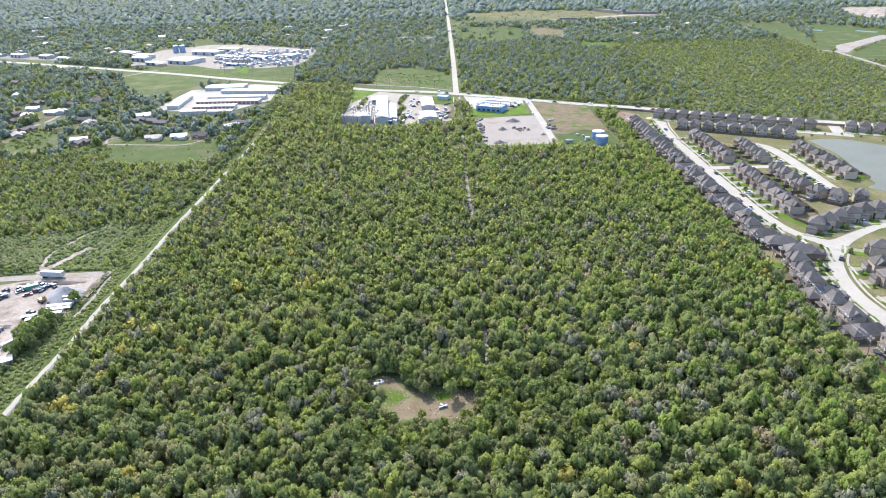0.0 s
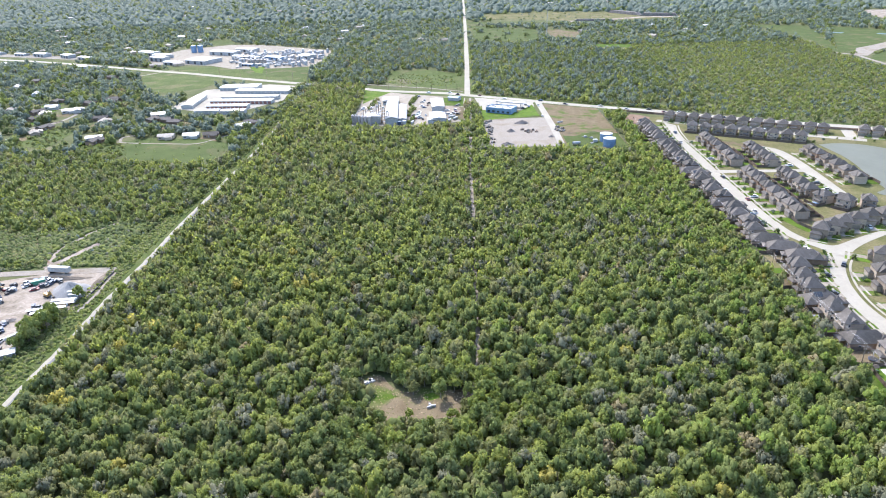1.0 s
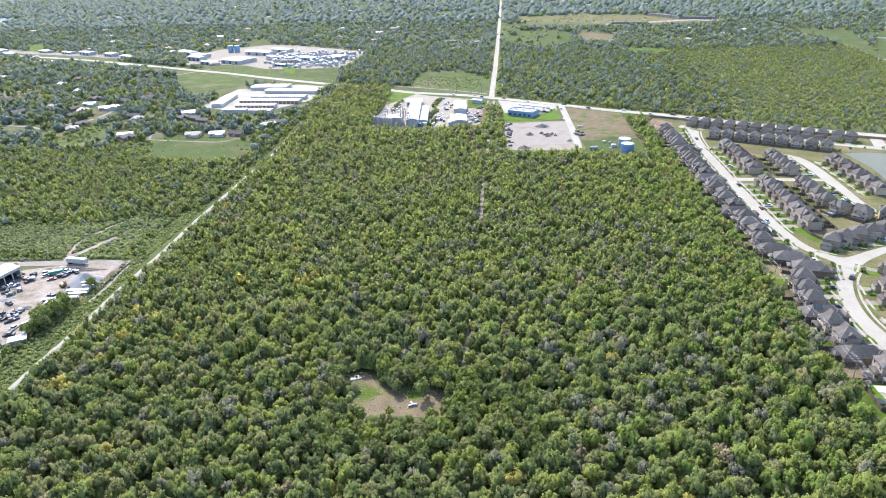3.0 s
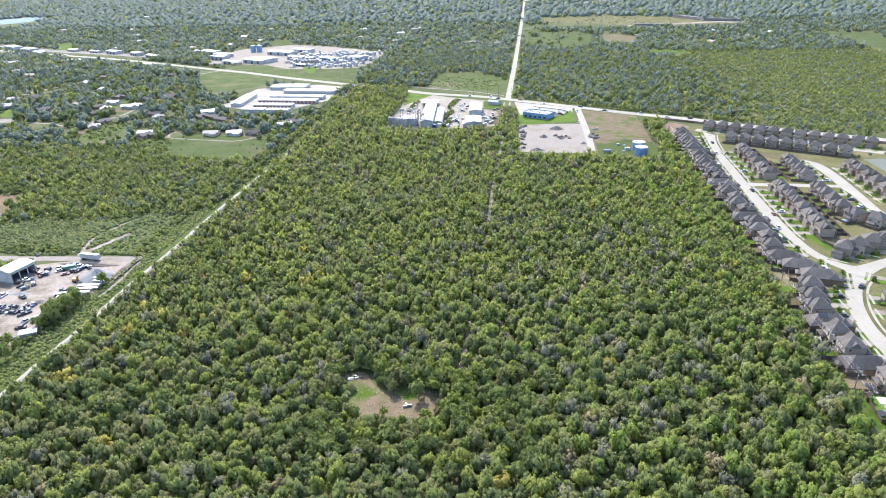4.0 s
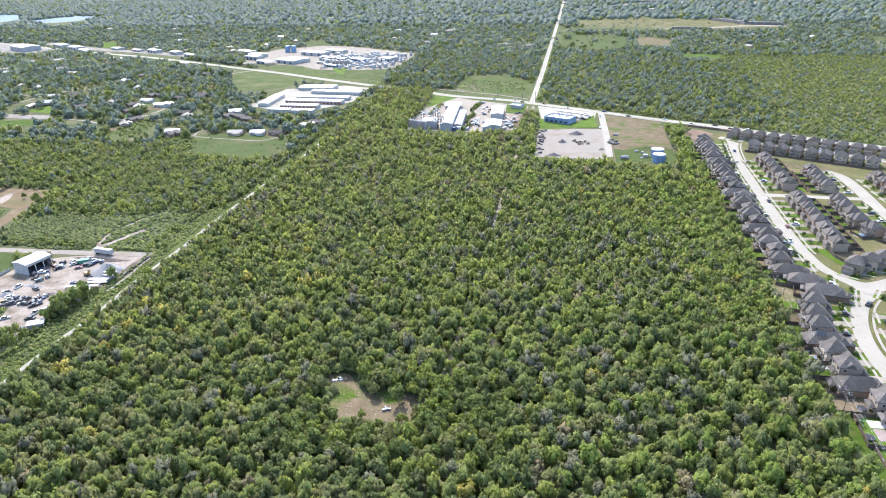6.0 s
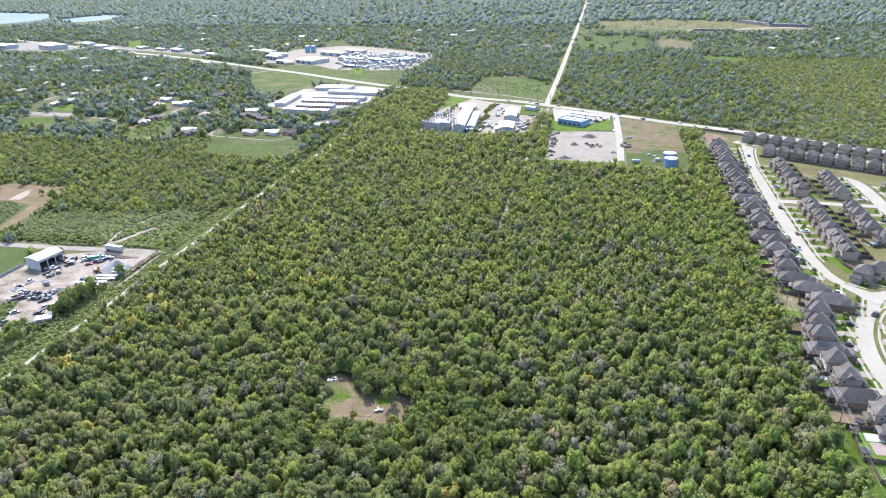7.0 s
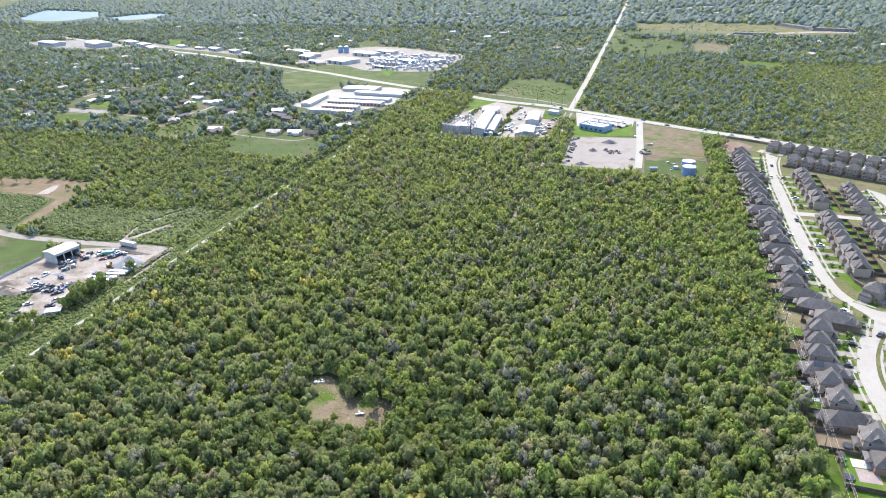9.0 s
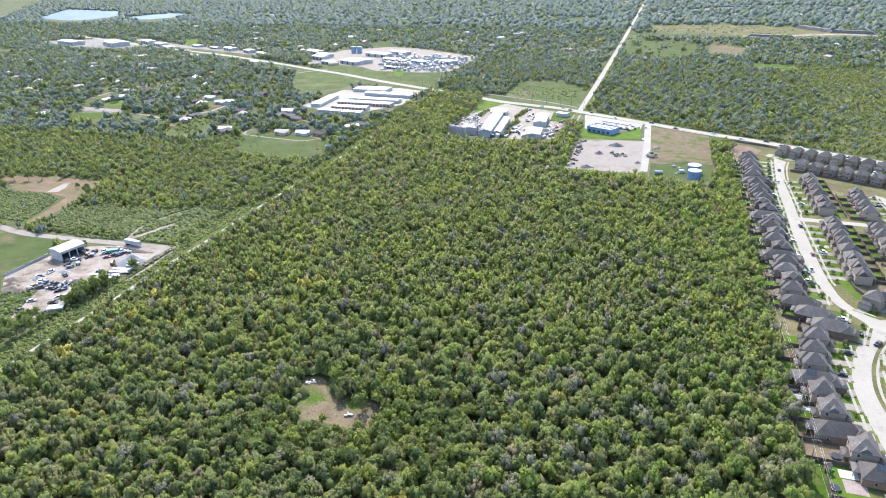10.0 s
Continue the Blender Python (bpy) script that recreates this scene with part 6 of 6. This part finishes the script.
part("platform", Solid().box(0, 0, 1.3, 2.1, 1.9, 0.12), fence_wood, ps)
part("roof", Solid().hip(0, 0, 2.9, 2.2, 2.0, 0.8, 0.15, True, 0.08), fence_wood, ps)
part("slide", Solid().add([(1.1, -0.4, 1.35), (3.2, -0.4, 0.15), (3.2, 0.4, 0.15), (1.1, 0.4, 1.35), (1.1, -0.4, 1.25), (3.2, -0.4, 0.05), (3.2, 0.4, 0.05), (1.1, 0.4, 1.25)], [(0, 1, 2, 3), (7, 6, 5, 4), (0, 4, 5, 1), (3, 2, 6, 7), (1, 5, 6, 2)]), CAR_PAINT[6], ps, "green plastic slide")
part("beam", Solid().rod((-1.0, 0, 2.4), (-4.0, 0, 2.4), 0.08, 6).rod((-4.0, 0, 2.4), (-4.2, -1.0, 0), 0.07, 6).rod((-4.0, 0, 2.4), (-4.2, 1.0, 0), 0.07, 6), fence_wood, ps)
pool = thing("pool", *q(204.6, 344.6), "white-rimmed rectangular garden pool", "pool", "", 20)
part("rim", Solid().box(0, 0, 0.1, 9, 4.5, 0.3), trim_paint, pool)
part("water", Solid().box(0, 0, 0.38, 8, 3.6, 0.04), blue_paint, pool)

# ---- street trees and single trees ----
SMALL = LOD[1]
small_mesh = []
for k, (v, f, nv) in enumerate(SMALL[:4]):
    s = Solid()
    s.v, s.f = [tuple(p) for p in v * np.array((1.7, 1.7, 2.1)) + np.array((0, 0, 0.35))], [tuple(int(j) for j in t_) for t_ in f]
    small_mesh.append(s.mesh("crown", LEAF[(2, 0, 2, 6)[k]]))
    rounded(small_mesh[-1], nv)
small_trunk = Solid().rod((0, 0, -0.05), (0, 0, 2.6), 0.09, 6, 0.05).mesh("trunk", bark)


def street_tree(x, y, size, k):
    t = new("street_tree", small_trunk)
    t.matrix_world = pose(*q(x, y), 0.15, 0, 0, k * 71) @ Matrix.Scale(size, 4)
    tagged(t, "small round garden tree on a lawn", "tree", "street trees")
    c = new("crown", small_mesh[k % 4])
    c.parent = t


for i, (m, run) in enumerate(DRIVES):
    if run > 9.5:
        p = m @ Vector((run - 4.2, 3.6, 0))
        street_tree(p.x / K, p.y / K, rngC.uniform(0.7, 1.35), i)
        if rngC.random() < 0.5:
            p = m @ Vector((8.0, 4.6, 0))
            street_tree(p.x / K, p.y / K, rngC.uniform(0.4, 0.6), i + 1)
for i in range(24):
    a = i / 24 * 6.283
    street_tree(281 + 42 * math.cos(a), 402 + 68 * math.sin(a), rngC.uniform(0.7, 1.2), i) if 281 + 42 * math.cos(a) > 255 else None
SHADY = [i for i, (me, kind) in enumerate(TREE_KINDS) if kind in (0, 2)]
for x, y, s_ in ((-156.6, 247.4, 0.72), (-155.6, 212.5, 0.75), (-158.3, 217.7, 0.85), (-157.0, 223, 0.85), (-157.0, 228.5, 0.8), (-166, 193, 0.6), (-158.5, 211, 0.66), (-150.8, 283, 0.5), (-8, 183, 0.85), (5, 183, 0.95), (11.5, 183, 1.0), (0, 186, 1.05), (-13, 187, 1.0), (9, 186, 1.1), (-160, 232, 0.7), (-159.5, 225, 0.8), (-161.5, 221, 0.75), (-162, 217, 0.7), (-159, 214, 0.75), (-160.5, 208, 0.6), (-163, 194, 0.7), (-165, 189, 0.75), (-168, 184, 0.7), (-137.6, 249, 0.95), (-36, 263, 1.25), (-90, 256, 1.1), (-8, 178, 0.5), (1.6, 175.5, 0.9), (6, 179, 0.8), (10.5, 176, 0.7), (-7.5, 177.5, 0.62), (-4, 182, 0.8), (-19, 191, 0.8), (14.5, 180, 0.9), (-157, 192, 0.6), (-158, 186, 0.75), (-160, 181, 0.7), (-157.5, 176, 0.8), (-159.5, 170, 0.7), (-158, 164, 0.75), (-160, 158, 0.8), (-158, 152, 0.7), (-166, 178, 0.75), (-170, 170, 0.7), (-350, 349, 0.8), (-340, 352, 0.85), (-331, 355, 0.7), (-318, 360, 0.6), (-289, 346, 0.4), (-274, 339, 0.75), (-269, 336, 0.6)):
    single_tree(x, y, s_ * (1.2 if x < -150 else 1.0), x * 37 % 360, SHADY[int(abs(x * 3 + y)) % len(SHADY)] if x < -150 else int(abs(x * 3 + y)) % 20, "trees by the yard")
OAKS = np.array([(62, 1216), (70, 1214), (78, 1217), (84, 1214), (44, 1155), (48, 1150), (90, 1116), (117, 1098), (-390, 800), (-384, 806), (-378, 799), (53, 1060), (70, 1040)], float)
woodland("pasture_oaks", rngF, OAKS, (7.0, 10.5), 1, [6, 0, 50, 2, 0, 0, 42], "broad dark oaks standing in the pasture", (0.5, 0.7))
# rubbish in the clearing
for i, (x, y) in enumerate(((-1.5, 171.3), (-24, 184.5), (-22.5, 185.5))):
    ob = thing("junk_pile", *q(x, y), "pale heap of dumped household junk", "junk", "junk piles", z=0.05)
    for j in range(6):
        part("piece", Solid().box(rngD.uniform(-1.2, 1.2), rngD.uniform(-0.8, 0.8), 0, rngD.uniform(0.5, 1.8), rngD.uniform(0.4, 1.2), rngD.uniform(0.3, 1.1), rngD.uniform(0, 90), 0.85), (white_metal, grey_metal, dark_metal, trim_paint)[(i + j) % 4], ob)
sheet("grass_patch", curve_through([(-22, 176.5), (-17, 178), (-13, 177), (-16, 175.2), (-22, 176.5)], 3), 0.075, lawn, "fresh green grass patch in the clearing", "grass")
sheet("grass_patch", curve_through([(-4.5, 177.5), (-1, 178.5), (1, 176), (-3, 174.5), (-4.5, 177.5)], 3), 0.075, lawn, "fresh green grass patch in the clearing", "grass")

# ---- low scrub, weeds ----
rngW = np.random.default_rng(31)


def weeds(name, poly, count, sizes, mix, label, lod=4, off=False):
    poly = np.array(poly, float)
    p = rngW.uniform(poly.min(0), poly.max(0), (count, 2))
    for cut in CUTS:
        p = p[~within(p, cut)]
    woodland(name, rngW, (free_of(p[within(p, poly)]) if off else p[within(p, poly)]), sizes, lod, mix, label, (0.5, 0.9))


weeds("scrub_bushes", [(-190, 280), (-212, 300), (-210, 322), (-180, 338), (-158, 332), (-156, 280)], 2300, (0.8, 2.2), [48, 14, 26, 10, 2, 0, 1], "low weeds and bushes of the scrub meadow")
weeds("bank_weeds", [(-158, 60), (-146.4, 60), (-146.2, 215), (-148.0, 290), (-146.4, 420), (-146, 560), (-155, 560), (-155, 480), (-157, 290)], 5200, (0.5, 1.35), [40, 40, 4, 22, 0, 0, 0], "rank green weeds on the bank", 4)
weeds("field_weeds", [(-256, 282), (-264, 312), (-240, 326), (-214, 324), (-206, 322), (-200, 302), (-190, 279), (-213, 275)], 3000, (0.7, 1.7), [52, 6, 26, 24, 2, 0, 0], "tall pale weeds of the field")
weeds("corner_weeds", [(-345, 290), (-345, 336), (-331, 331), (-300, 331), (-285, 326), (-276, 298), (-272, 286), (-300, 288)], 2600, (0.7, 1.7), [54, 8, 26, 18, 2, 0, 0], "tall weeds and brambles beside the clearing")
weeds("field_trees", [(-270, 322), (-262, 300), (-240, 318), (-214, 316), (-206, 330), (-262, 340)], 90, (1.8, 3.8), [44, 20, 18, 12, 6, 0, 4], "young trees at the weedy field's edge", 2)
weeds("road_bushes", [(-262, 278), (-258, 284), (-192, 286), (-194, 280)], 150, (1.6, 3.4), [40, 30, 15, 15, 0, 0, 0], "bushes along the gravel road", 1)
weeds("yard_shrubs", [(-164, 196), (-163, 224), (-160, 236), (-154.5, 236), (-155, 196)], 110, (1.2, 2.8), [44, 8, 38, 6, 0, 0, 4], "dense shrubs along the yard's edge", 1)
weeds("yard_weeds", [(-216, 212), (-206, 213), (-186, 215), (-177, 192), (-163, 190), (-162, 120), (-216, 120)], 1600, (0.5, 1.9), [40, 25, 20, 8, 3, 0, 4], "bushes and tall weeds beyond the yard")
weeds("clearing_tufts", CLEAR, 900, (0.12, 0.42), [6, 8, 0, 16, 6, 14, 0, 50], "dry brown grass tufts in the clearing")
weeds("clearing_scrub", [(-38, 162), (-38, 194), (-26, 194), (-27, 178), (-29, 164)], 60, (0.8, 2.0), [40, 10, 10, 20, 18, 2, 0], "bushes at the edge of the clearing", 1)
weeds("meadow_bushes", [(-285, 490), (-245, 515), (-200, 512), (-166, 494), (-158, 458), (-191, 446), (-242, 462)], 110, (0.3, 1.7), [40, 20, 20, 20, 0, 0, 0], "low bushes on the meadow")
weeds("strip_bushes", [(-345, 499), (-338, 560), (-316, 547), (-312, 494)], 130, (0.8, 3.2), [40, 16, 24, 20, 0, 0, 0], "bushes on the weedy strip", 2)
weeds("meadow_edge_bushes", [(-300, 478), (-285, 490), (-262, 506), (-245, 484), (-240, 460)], 220, (0.8, 3.0), [40, 16, 24, 20, 0, 0, 0], "bushes creeping into the meadow", 2)
weeds("pasture_bushes", [(30, 1262), (141, 1174), (136, 1056), (103, 1024), (39, 1049)], 60, (1.2, 4.0), [20, 0, 50, 10, 0, 0, 20], "scattered dark bushes in the far pasture")
weeds("bench_scrub", [(57, 1440), (178, 1483), (318, 1438), (300, 1310), (149, 1339), (68, 1357)], 140, (1.0, 3.6), [20, 0, 40, 20, 0, 0, 20], "scrub on the old earth works")
weeds("roadside_bushes", [(-66, 728), (-60, 780), (4, 762), (6, 698), (-40, 712)], 300, (0.6, 1.8), [40, 20, 20, 20, 0, 0, 0], "low bushes on the rough meadow")
# radio mast, far north
mast = thing("radio_mast", *q(146, 1068), "slim steel lattice radio mast", "mast")
for k in range(3):
    a = k * 2.0944
    part("leg", Solid().rod((1.0 * math.cos(a), 1.0 * math.sin(a), -0.2), (0.5 * math.cos(a), 0.5 * math.sin(a), 46), 0.16, 5), grey_metal, mast)
for k in range(15):
    part("brace", Solid().rod((-0.7, -0.4, 1 + 3 * k), (0.7, 0.4, 4 + 3 * k), 0.08, 4), grey_metal, mast)
# cut banks of the earth works, their shaded faces put in as dark colour
for x, y, sx, sy, h, turn in ((260, 1287, 88, 12, 4, -11), (342, 1398, 100, 14, 6, -60), (395, 1346, 82, 14, 6, -21), (330, 1905, 330, 14, 5, 0)):
    bk = Solid().box(0, 0, -0.3, sx, sy, h, taper=0.8)
    ob = new("earth_bank", bk.mesh("earth_bank", dark_heap))
    ob.matrix_world = pose(*q(x, y), 0, 0, 0, turn)
    tagged(ob, "raw earth bank of the works with its shade put in as dark colour", "bank", "earth banks")
for i, (x, y) in enumerate(((-34, 322), (-31, 320), (15, 322))):
    ob = thing("junk_pile", *q(x, y), "pale heap of dumped household junk", "junk", "junk piles", z=0.05)
    for j in range(5):
        part("piece", Solid().box(rngD.uniform(-2, 2), rngD.uniform(-1, 1), 0, rngD.uniform(0.8, 2.8), rngD.uniform(0.6, 1.6), rngD.uniform(0.3, 1.0), rngD.uniform(0, 90), 0.9), (white_metal, trim_paint)[j % 2], ob)
